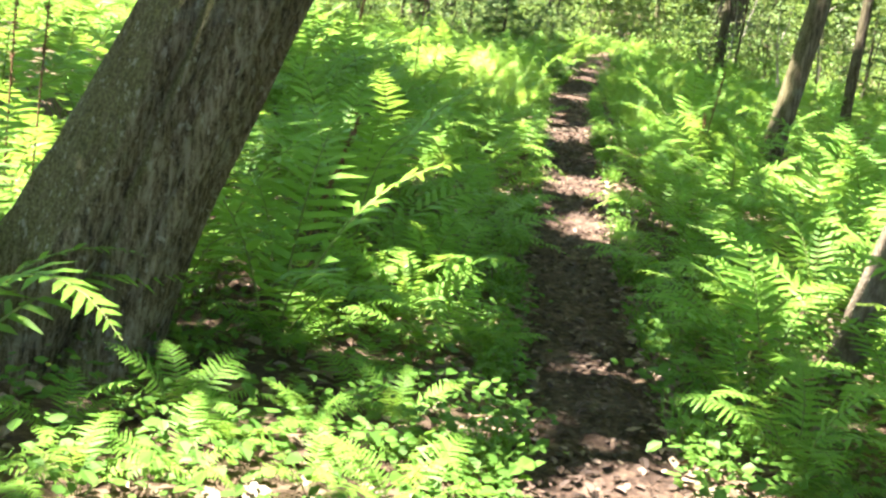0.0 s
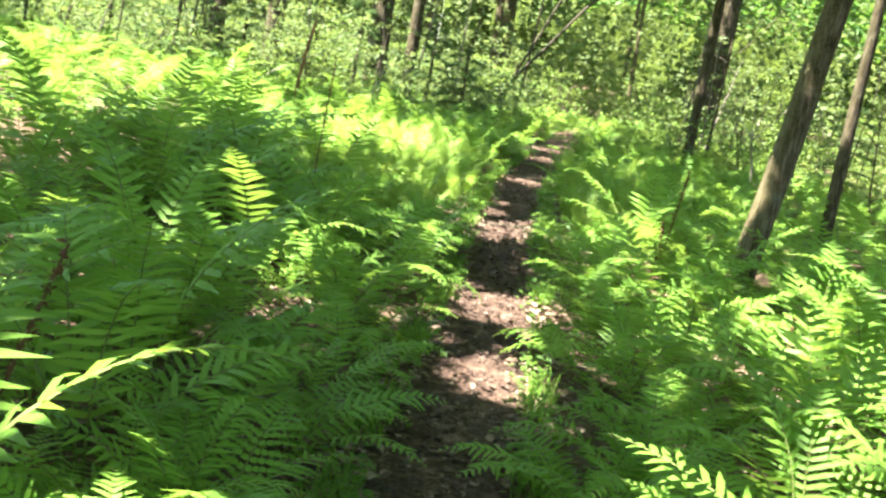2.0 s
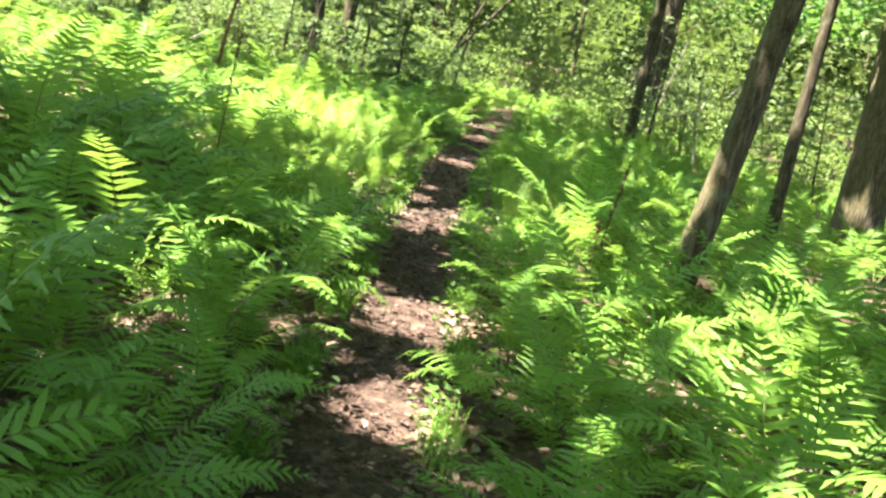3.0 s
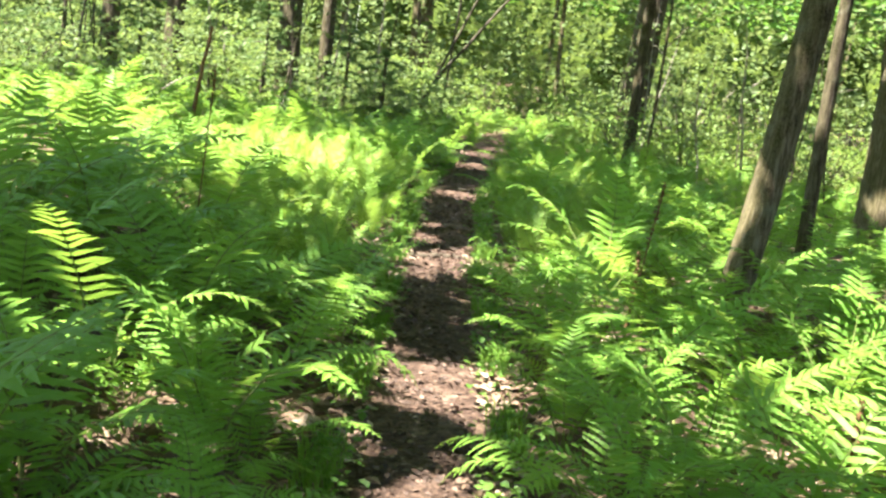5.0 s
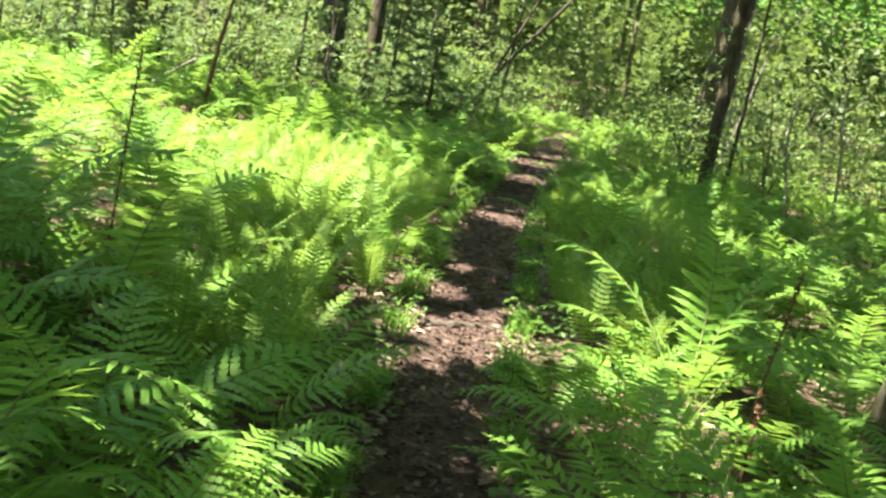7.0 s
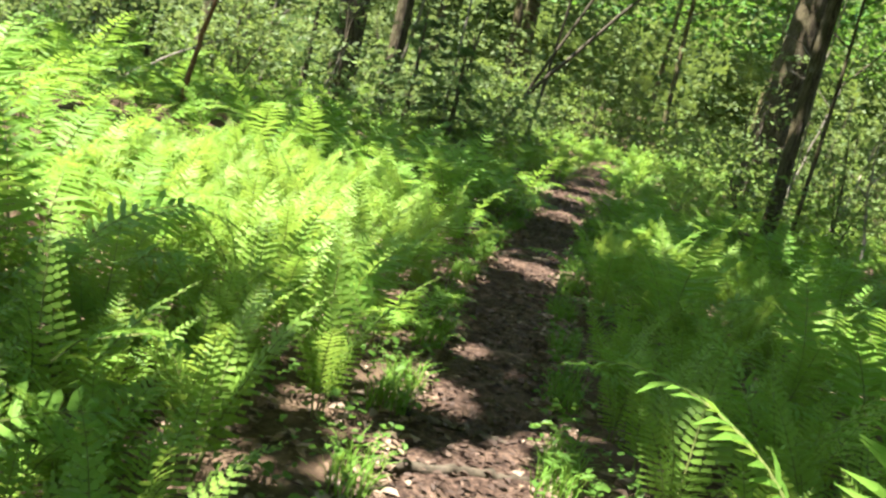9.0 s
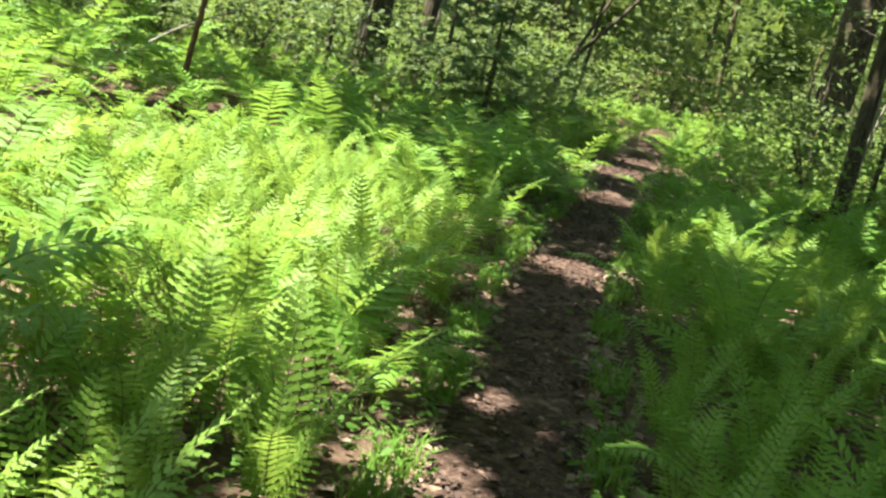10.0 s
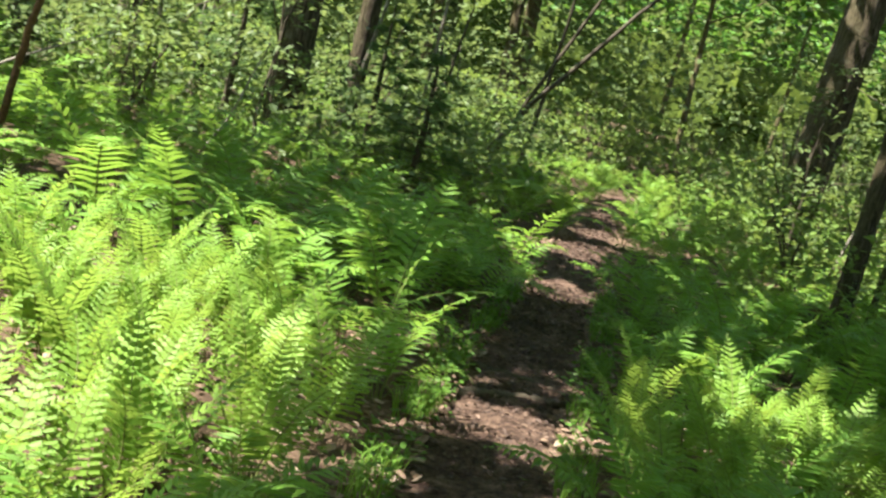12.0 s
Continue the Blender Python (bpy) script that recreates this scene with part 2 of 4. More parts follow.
def trunk_mesh(name, axis, radii, mat, sides, rings, flare, ridge, seed, knees=5, spread=0.25, seam=0.0):
    """A trunk along axis (base to top) with a flared foot and bark ridges."""
    p = np.asarray(axis, float)
    s = np.linspace(0, 1, rings) ** 1.6
    d = np.linspace(0, 1, len(p))
    c = np.stack([np.interp(s, d, p[:, k]) for k in range(3)], 1)
    r = np.interp(s, np.linspace(0, 1, len(radii)), radii)
    v, f = tube(c, r, sides)
    v = v.reshape(rings, sides, 3)
    a = np.arange(sides) / sides * 2 * np.pi
    up = c[:, 2] - c[0, 2]
    for k in range(rings):
        foot = flare * math.exp(-max(up[k], 0) / spread)
        for m in range(sides):
            ca, sa = math.cos(a[m]), math.sin(a[m])
            n1 = noise.noise((ca * 2.2 + seed, sa * 2.2, up[k] * 0.9))
            n2 = noise.noise((ca * 6 + seed, sa * 6, up[k] * 1.3)) + 0.6 * noise.noise((ca * 15 + seed, sa * 15, up[k] * 2.6))
            g = 1 + ridge * (0.6 * n1 - 0.9 * abs(n2)) + foot * (0.6 + 0.6 * math.cos(knees * a[m] + seed))
            if seam:
                g += 0.45 * math.exp(-max(up[k], 0) / 0.4) * math.exp(-((a[m] - 0.4) / 0.45) ** 2)
                g -= seam * math.exp(-((a[m] - 1.9 + 0.36 * up[k] + 0.08 * n1) / 0.1) ** 2)
            v[k, m] = c[k] + (v[k, m] - c[k]) * g
    return mesh_of(name, v.reshape(-1, 3), f, [mat], smooth=True)


TREES = []


def tree(x, y, top, radius, mat, label, lean=(0, 0), tall=12.0, sides=18, rings=40, flare=0.5, ridge=0.12, curve=0.0, depth=0.12, category="tree", spread=0.25, seam=0.0):
    """lean: sideways and forward drift in metres per metre of height near the foot."""
    root = new("tree")
    z0 = float(height(x, y)) - depth
    root.location = (x, y, z0)
    seed = len(TREES) * 3.7
    h = np.linspace(0, tall, 9)
    drift = h * (1 - curve * h / tall)
    axis = np.stack([lean[0] * drift + 0.05 * np.sin(h * 0.7 + seed) * h / tall, lean[1] * drift, h], 1)
    part("trunk", trunk_mesh("trunk", axis, [radius, radius * 0.92, radius * 0.8, radius * 0.6, radius * 0.25], mat, sides, rings, flare, ridge, seed, 5, spread, seam), root)
    r = random.Random(seed + 1)
    for k in range(5):
        t = 0.5 + 0.1 * k
        b = np.array([np.interp(t * tall, h, axis[:, q]) for q in range(3)])
        az = k * 2.4 + r.random()
        ln = 2.6 - 0.25 * k
        pts = [b + np.array([math.cos(az) * ln * q, math.sin(az) * ln * q, ln * (0.5 * q + 0.25 * q * q)]) for q in (0, 0.35, 0.7, 1)]
        v, f = tube(pts, np.array([0.34, 0.24, 0.15, 0.05]) * radius * (1 - 0.5 * t + 0.3), 7)
        part("limb", mesh_of("limb", v, f, [mat], smooth=True), root)
    tagged(root, label, category, "forest trees")
    TREES.append((root, x + axis[-3, 0], y + axis[-3, 1], tall))
    SPOTS.append((x, y, radius + 0.12))
    return root


tree(-1.19, 3.78, 0, 0.245, BARK_OLD, "old thick leaning tree with furrowed mossy grey bark", (0.41, 0.0), 12.0, 130, 240, 0.6, 0.17, 0.45, spread=0.5, seam=0.2)
tree(1.7, 4.47, 0, 0.074, BARK_PALE, "slender leaning tree with smooth tan bark", (0.24, 0.0), 8.5, 24, 60, 0.15, 0.06, 0.4)
tree(3.15, 10.8, 0, 0.105, BARK, "slim leaning tree with grey brown bark", (0.135, 0.0), 10.5, 20, 60, 0.35, 0.1, 0.3)
tree(4.95, 14.0, 0, 0.068, BARK_DARK, "thin straight young tree with dark bark", (0.0, 0.0), 8.0, 14, 40, 0.3, 0.08)
tree(7.65, 18.0, 0, 0.34, BARK, "thick tree with deeply furrowed grey bark", (-0.02, 0.0), 14.0, 40, 70, 0.5, 0.16)
tree(7.62, 32.0, 0, 0.37, BARK_DARK, "thick dark tree beside the bend of the trail", (0.045, 0.0), 14.0, 36, 60, 0.45, 0.15)
tree(5.47, 23.0, 0, 0.1, BARK_DARK, "young dark tree standing by a stump", (0.005, 0.0), 9.0, 16, 40, 0.6, 0.1)
tree(5.85, 23.3, 0, 0.032, BARK_DARK, "thin dark sapling beside a young tree", (0.02, 0.0), 5.0, 10, 24, 0.4, 0.1)
tree(-0.56, 28.0, 0, 0.26, BARK_DARK, "dark straight tree among shaded shrubs", (-0.03, 0.0), 13.0, 20, 40, 0.4, 0.14)
tree(0.12, 29.5, 0, 0.16, BARK_DARK, "dark straight tree among shaded shrubs", (0.0, 0.0), 11.0, 14, 30, 0.4, 0.12)
tree(-4.2, 28.0, 0, 0.2, BARK_DARK, "dark straight tree among shaded shrubs", (0.0, 0.0), 12.0, 14, 30, 0.4, 0.12)
tree(-3.1, 29.0, 0, 0.22, BARK_DARK, "dark straight tree among shaded shrubs", (0.02, 0.0), 12.0, 14, 30, 0.4, 0.12)

# woods further off
FAR_TREES = []
r = random.Random(21)
tries = 0
while len(FAR_TREES) < 26 and tries < 4000:
    tries += 1
    a, d = r.uniform(-0.62, 0.72), r.uniform(41, 75)
    x, y = 1 + math.sin(a) * d, 2 + math.cos(a) * d
    if abs(x - trail_x(y)) < 1.6 or any((x - u) ** 2 + (y - v) ** 2 < 2.5 for u, v in FAR_TREES) or any((x - s[0]) ** 2 + (y - s[1]) ** 2 < 3 for s in SPOTS):
        continue
    FAR_TREES.append((x, y))
# unseen trees added beside and behind the start; they carry crowns too
for k in range(12):
    a = 1.2 + k * 0.34
    FAR_TREES.append((1 + math.sin(a) * (7 + 3 * r.random()), 2 + math.cos(a) * (9 + 3 * r.random())))
for x, y in FAR_TREES:
    tree(x, y, 0, r.choice((0.07, 0.09, 0.14, 0.2, 0.28)), BARK, "straight dark forest tree", (r.uniform(-0.06, 0.06), 0), r.uniform(9, 14), 10, 16, 0.3, 0.1)


# ---- canopy: unseen crowns added to shade the scene, gaps placed for the sun ----
# gaps added between the crowns where sunlight should land: x, y, half width, half length
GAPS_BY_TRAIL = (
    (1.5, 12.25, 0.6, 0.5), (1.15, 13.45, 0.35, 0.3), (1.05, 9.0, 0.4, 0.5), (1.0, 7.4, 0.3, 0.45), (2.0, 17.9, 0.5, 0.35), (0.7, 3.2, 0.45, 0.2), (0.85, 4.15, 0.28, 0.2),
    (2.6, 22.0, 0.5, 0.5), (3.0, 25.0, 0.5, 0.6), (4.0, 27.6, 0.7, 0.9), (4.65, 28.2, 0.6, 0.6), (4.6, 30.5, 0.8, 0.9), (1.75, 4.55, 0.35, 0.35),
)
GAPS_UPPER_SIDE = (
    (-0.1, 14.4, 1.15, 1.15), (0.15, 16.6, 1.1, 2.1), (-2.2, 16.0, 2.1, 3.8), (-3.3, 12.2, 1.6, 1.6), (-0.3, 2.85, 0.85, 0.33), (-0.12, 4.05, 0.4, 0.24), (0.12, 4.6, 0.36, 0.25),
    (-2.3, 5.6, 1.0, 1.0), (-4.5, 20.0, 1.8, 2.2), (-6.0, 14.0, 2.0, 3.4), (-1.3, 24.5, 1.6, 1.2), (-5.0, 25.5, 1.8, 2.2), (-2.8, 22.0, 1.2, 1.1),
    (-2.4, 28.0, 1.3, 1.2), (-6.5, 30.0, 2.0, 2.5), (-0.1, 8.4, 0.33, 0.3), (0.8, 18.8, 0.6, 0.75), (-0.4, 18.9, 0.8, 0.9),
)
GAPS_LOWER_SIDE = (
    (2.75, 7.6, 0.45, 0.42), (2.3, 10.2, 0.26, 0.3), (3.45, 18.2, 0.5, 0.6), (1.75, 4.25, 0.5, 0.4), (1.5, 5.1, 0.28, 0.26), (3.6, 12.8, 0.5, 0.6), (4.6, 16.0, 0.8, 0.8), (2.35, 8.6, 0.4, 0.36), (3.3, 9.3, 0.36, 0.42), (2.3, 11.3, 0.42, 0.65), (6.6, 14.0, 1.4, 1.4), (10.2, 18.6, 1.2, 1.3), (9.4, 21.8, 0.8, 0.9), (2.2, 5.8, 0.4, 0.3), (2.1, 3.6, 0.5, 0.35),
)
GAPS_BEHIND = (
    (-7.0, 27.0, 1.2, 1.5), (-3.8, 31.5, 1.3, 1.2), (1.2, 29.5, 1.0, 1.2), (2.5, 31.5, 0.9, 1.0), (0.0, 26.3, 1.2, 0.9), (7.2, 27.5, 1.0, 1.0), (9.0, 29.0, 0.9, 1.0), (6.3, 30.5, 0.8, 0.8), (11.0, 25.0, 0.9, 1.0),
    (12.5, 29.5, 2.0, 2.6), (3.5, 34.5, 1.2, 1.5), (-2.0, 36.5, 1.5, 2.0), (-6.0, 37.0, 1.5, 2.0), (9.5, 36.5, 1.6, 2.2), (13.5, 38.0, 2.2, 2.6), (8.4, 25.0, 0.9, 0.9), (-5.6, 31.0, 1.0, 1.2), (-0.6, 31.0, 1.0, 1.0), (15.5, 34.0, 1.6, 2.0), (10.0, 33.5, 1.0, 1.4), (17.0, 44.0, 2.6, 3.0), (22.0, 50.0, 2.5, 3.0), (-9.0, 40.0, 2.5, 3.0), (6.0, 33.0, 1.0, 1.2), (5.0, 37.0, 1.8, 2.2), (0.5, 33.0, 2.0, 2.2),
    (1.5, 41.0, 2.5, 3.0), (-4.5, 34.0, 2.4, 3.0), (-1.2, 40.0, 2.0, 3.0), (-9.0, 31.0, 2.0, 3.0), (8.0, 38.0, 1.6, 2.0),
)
rng = np.random.default_rng(11)
N = 135000
cx, cy = rng.uniform(-18, 24, N), rng.uniform(-9, 50, N)
ch = rng.uniform(6.0, 11.5, N)
# far leaves out of view, added to shade the distant woods and backdrop
FAR_N = 30000
cx = np.concatenate([cx, rng.uniform(-45, 52, FAR_N)])
cy = np.concatenate([cy, rng.uniform(48, 93, FAR_N)])
ch = np.concatenate([ch, rng.uniform(7, 13, FAR_N)])
leaf_size = np.where(np.arange(N + FAR_N) < N, 0.37, 0.8)
# extra unseen leaves added as boughs to shade some ferns and trail parts
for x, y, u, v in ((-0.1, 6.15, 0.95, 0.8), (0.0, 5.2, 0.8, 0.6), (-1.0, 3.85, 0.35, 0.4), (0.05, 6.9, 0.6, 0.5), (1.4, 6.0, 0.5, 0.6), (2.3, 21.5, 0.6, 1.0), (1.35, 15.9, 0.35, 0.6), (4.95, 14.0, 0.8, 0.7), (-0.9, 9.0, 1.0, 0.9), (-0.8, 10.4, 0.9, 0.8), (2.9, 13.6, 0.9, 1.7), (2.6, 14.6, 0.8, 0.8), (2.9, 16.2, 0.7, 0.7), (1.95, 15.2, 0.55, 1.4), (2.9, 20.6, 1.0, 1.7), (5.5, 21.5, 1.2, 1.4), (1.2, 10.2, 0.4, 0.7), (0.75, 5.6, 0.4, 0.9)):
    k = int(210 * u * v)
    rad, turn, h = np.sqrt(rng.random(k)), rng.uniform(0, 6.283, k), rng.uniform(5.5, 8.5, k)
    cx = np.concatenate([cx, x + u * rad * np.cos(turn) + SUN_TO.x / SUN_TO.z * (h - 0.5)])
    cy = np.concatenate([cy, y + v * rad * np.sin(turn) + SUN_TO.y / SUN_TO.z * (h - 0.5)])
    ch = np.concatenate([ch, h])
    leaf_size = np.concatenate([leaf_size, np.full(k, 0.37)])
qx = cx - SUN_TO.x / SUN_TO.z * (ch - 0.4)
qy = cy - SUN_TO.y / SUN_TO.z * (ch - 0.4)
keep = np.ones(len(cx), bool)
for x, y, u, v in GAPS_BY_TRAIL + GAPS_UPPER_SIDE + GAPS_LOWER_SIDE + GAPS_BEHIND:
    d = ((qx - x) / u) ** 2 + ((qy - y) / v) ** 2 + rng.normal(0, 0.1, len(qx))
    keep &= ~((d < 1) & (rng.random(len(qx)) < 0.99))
# more gaps added to the crowns in patches, to brighten the undergrowth behind
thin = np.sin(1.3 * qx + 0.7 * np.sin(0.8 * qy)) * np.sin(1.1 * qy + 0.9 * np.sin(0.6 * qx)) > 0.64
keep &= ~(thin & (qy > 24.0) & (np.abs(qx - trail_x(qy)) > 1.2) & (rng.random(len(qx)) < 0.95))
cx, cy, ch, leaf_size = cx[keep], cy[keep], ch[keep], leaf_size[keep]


def scatter_leaves(centres, size, rng, tilt=1.0, width=0.55, rounded=False):
    """A pointed leaf of four corners and a midrib fold at each centre."""
    n = len(centres)
    az = rng.uniform(0, 2 * np.pi, n)
    el = rng.normal(0, 0.45 * tilt, n)
    d = np.stack([np.cos(az) * np.cos(el), np.sin(az) * np.cos(el), np.sin(el)], 1)
    up = np.array([0, 0, 1.0]) + rng.normal(0, 0.35 * tilt, (n, 3))
    s = np.cross(d, up)
    s /= np.linalg.norm(s, axis=1)[:, None] + 1e-9
    nn = np.cross(s, d)
    L = (size * rng.uniform(0.6, 1.3, n))[:, None]
    a, b = centres - d * L / 2, centres + d * L / 2 - nn * L * 0.1
    m = centres - d * L * 0.05
    if rounded:
        curl = rng.uniform(-0.12, 0.22, n)[:, None]
        lo, hi = centres - d * L * 0.22, centres + d * L * 0.2
        one, two = rng.uniform(0.8, 1.1, n)[:, None], rng.uniform(0.6, 1.0, n)[:, None]
        v = np.stack([a, lo + s * L * width / 2 * one + nn * L * curl, hi + s * L * width / 2 * two + nn * L * curl, b, hi - s * L * width / 2 * one + nn * L * curl, lo - s * L * width / 2 * two + nn * L * curl], 1).reshape(-1, 3)
        k = np.arange(n)[:, None] * 6
        return v, np.concatenate([k + np.array([0, 1, 2, 3]), k + np.array([0, 3, 4, 5])], 0)
    v = np.stack([a, m + s * L * width / 2 + nn * L * 0.06, b, m - s * L * width / 2 + nn * L * 0.06], 1).reshape(-1, 3)
    k = np.arange(n)[:, None] * 4
    f = np.concatenate([k + np.array([0, 1, 2]), k + np.array([0, 2, 3])], 0)
    return v, f


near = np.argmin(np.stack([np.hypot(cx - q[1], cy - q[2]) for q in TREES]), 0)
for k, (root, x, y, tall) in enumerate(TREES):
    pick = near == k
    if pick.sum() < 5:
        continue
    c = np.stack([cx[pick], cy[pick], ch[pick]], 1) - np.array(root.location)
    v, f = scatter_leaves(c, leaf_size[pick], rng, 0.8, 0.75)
    part("crown", mesh_of("crown", v, f, [CANOPY]), root, None, "leafy green crown added out of view for dappled shade")


# ---- ferns ----
def frond_arrays(length, pairs, bend0, bend1, wide, detail, seed, broad_base=False, lobes=5):
    """Vertices, faces and material numbers of one arching frond that grows from the origin towards +x."""
    g = np.random.default_rng(seed)
    n = 24
    s = np.linspace(0, 1, n + 1)
    ang = np.radians(bend0 + (bend1 - bend0) * s ** 1.4)
    sway = np.cumsum(g.normal(0, 0.02, n + 1)) * 0.5
    step = length / n
    x = np.concatenate([[0], np.cumsum(np.sin(ang[:-1]) * step)])
    z = np.concatenate([[0], np.cumsum(np.cos(ang[:-1]) * step)])
    c = np.stack([x, sway * length * 0.3 * s, z], 1)
    sides = 5 if detail > 1 else 3
    every = slice(None, None, 2 if detail else 6)
    v, f = tube(c[every], (0.0055 * (1 - s) + 0.001)[every] * length, sides)
    V, Fc, M = [v], [list(map(int, q)) for q in f], [1] * len(f)
    count = len(v)
    start = 0.2
    for k in range(pairs):
        t = (k + 0.3) / pairs
        u = start + (1 - start) * t ** 0.93
        fall = min(1.0, 0.42 + 2.0 * t) * (1 - t) ** 0.72 * 1.12
        if broad_base:
            fall = (1 - t) ** 0.85 * min(1.0, 0.75 + t)
        ln = wide * length * max(fall, 0.04) * g.uniform(0.9, 1.08)
        if g.random() < 0.03:
            ln *= 0.5
        p = np.array([np.interp(u, s, c[:, q]) for q in range(3)])
        a = float(np.interp(u, s, ang))
        T = np.array([math.sin(a), 0, math.cos(a)])
        up = np.array([-math.cos(a), 0, math.sin(a)])
        gap = length * (1 - start) / pairs
        w = min(ln * 0.17, gap * 0.355)
        for side in (-1, 1):
            fwd = radians(12 + 30 * t + g.normal(0, 3))
            S = np.array([0, side, 0.0])
            d = S * math.cos(fwd) + T * math.sin(fwd) + up * (0.2 + g.normal(0, 0.1))
            d /= np.linalg.norm(d)
            q = T - d * (T @ d)
            q /= np.linalg.norm(q)
            nn = np.cross(d, q) * side
            if nn @ up < 0:
                nn = -nn
            droop = g.uniform(0.15, 0.45)

            def at(e, o=0.0):
                return p + d * ln * e + q * o + nn * (-droop * ln * e * e)

            if detail == 2:
                K = lobes
                for h in range(K):
                    a0, a1 = h / K, (h + 1) / K
                    ww = w * (1 - (0.12 + 0.86 * a0) ** 2.2)
                    m = (a0 + a1) / 2 + 0.25 / K
                    for o in (1, -1):
                        V.append(np.array([at(a0), at(a1), at(min(m + 0.36 / K, 1.03), o * ww), at(m - 0.38 / K, o * ww * 0.95)]))
                        Fc.append([count, count + 1, count + 2, count + 3] if o * side < 0 else [count + 3, count + 2, count + 1, count])
                        M.append(0)
                        count += 4
            elif detail == 1:
                V.append(np.array([at(0), at(0.5), at(1), at(0.06, w * 0.75), at(0.55, w * 0.8), at(0.06, -w * 0.75), at(0.55, -w * 0.8)]))
                Fc += [[count, count + 1, count + 4, count + 3], [count + 1, count + 2, count + 4], [count, count + 5, count + 6, count + 1], [count + 1, count + 6, count + 2]]
                M += [0] * 4
                count += 7
            else:
                V.append(np.array([at(0), at(0.35, w * 1.15), at(1), at(0.35, -w * 1.15)]))
                Fc.append([count, count + 1, count + 2, count + 3])
                M.append(0)
                count += 4
    return np.concatenate(V), Fc, M


FROND_KINDS = ((0.98, 19, 14, 105, 0.22), (1.12, 21, 20, 116, 0.2), (0.92, 18, 28, 110, 0.225), (1.02, 19, 8, 72, 0.21), (0.88, 17, 35, 112, 0.235), (1.02, 20, 16, 132, 0.205))
HI = [mesh_of("frond", *[*frond_arrays(*k, 2, 40 + n, False, 6)][:2], [FERN, STEM], frond_arrays(*k, 2, 40 + n, False, 6)[2]) for n, k in enumerate(FROND_KINDS)]
MID = [mesh_of("frond", *[*frond_arrays(*k, 1, 40 + n)][:2], [FERN, STEM], frond_arrays(*k, 1, 40 + n)[2]) for n, k in enumerate(FROND_KINDS)]


def fern(name, meshes, count, size, spread, seed):
    r = random.Random(seed)
    root = new(name)
    for k in range(count):
        az = 360 / count * k + r.uniform(-22, 22)
        sc = size * r.uniform(0.78, 1.12)
        m = Matrix.LocRotScale((0.03 * math.cos(radians(az)), 0.03 * math.sin(radians(az)), -0.02), Euler((radians(r.uniform(-12, 12)), radians(r.uniform(-8, spread)), radians(az))), (sc, sc, sc))
        part("frond", meshes[r.randrange(len(meshes))], root, m)
    return root


LACY_KINDS = ((0.8, 19, 2, 40, 0.22), (0.88, 21, 7, 56, 0.2), (0.72, 18, 0, 66, 0.23), (0.84, 20, 10, 48, 0.21))
LACE = [mesh_of("frond", *[*frond_arrays(*k, 2, 80 + n, True, 3)][:2], [LACY, STEM], frond_arrays(*k, 2, 80 + n, True, 3)[2]) for n, k in enumerate(LACY_KINDS)]
SMALL_FERNS = ((-0.55, 2.9, 0.42), (-0.2, 2.95, 0.32), (0.05, 2.85, 0.36), (1.25, 3.2, 0.35), (-0.95, 2.7, 0.36), (-0.25, 3.35, 0.3), (-0.36, 4.2, 0.42), (-0.12, 3.75, 0.3), (-0.62, 3.3, 0.4), (0.02, 3.5, 0.32), (-0.42, 3.1, 0.36), (0.05, 3.15, 0.3), (-0.72, 3.95, 0.3), (-0.9, 3.05, 0.3), (-0.75, 2.75, 0.45), (1.15, 3.5, 0.3), (1.45, 3.9, 0.32), (1.62, 3.5, 0.36))
LABEL_FERN = "tall green wood fern with arching feathery fronds"
protos = {}
for level, meshes in ((2, HI), (1, MID)):
    for n in range(5):
        protos[level, n] = tagged(fern("fern", meshes, (7, 8, 6, 9, 7)[n], (1.0, 0.9, 1.05, 0.85, 0.95)[n], (10, 18, 6, 14, 22)[n], n + 10 * level), LABEL_FERN, "fern", "ferns beside the trail")

for n in range(3):
    protos[3, n] = tagged(fern("lacy_fern", LACE, (6, 7, 5)[n], (1.0, 0.9, 1.05)[n], 9, n + 50), "pale yellow-green lacy fern with upright fronds", "fern", "lacy ferns beside the trail")
LACE_BEDS = ((0.2, 16.3, 1.2, 2.2), (3.25, 17.0, 0.95, 1.8), (0.5, 12.2, 0.75, 1.7), (2.55, 13.4, 0.5, 1.7))
BARE = ((1.15, 15.4, 0.33), (1.05, 16.1, 0.25), (1.7, 18.9, 0.36), (1.9, 19.7, 0.4), (1.3, 16.7, 0.33), (1.35, 17.4, 0.35), (1.3, 16.1, 0.3), (1.05, 13.5, 0.3), (0.3, 16.35, 0.26), (0.98, 12.3, 0.42), (0.8, 11.6, 0.32), (1.45, 18.3, 0.38), (1.7, 3.8, 0.3), (-0.35, 3.4, 0.8), (0.2, 3.0, 0.7), (-1.1, 2.4, 0.9))  # litter-covered openings with only small ferns
r = random.Random(77)
placed = []
tries = 0
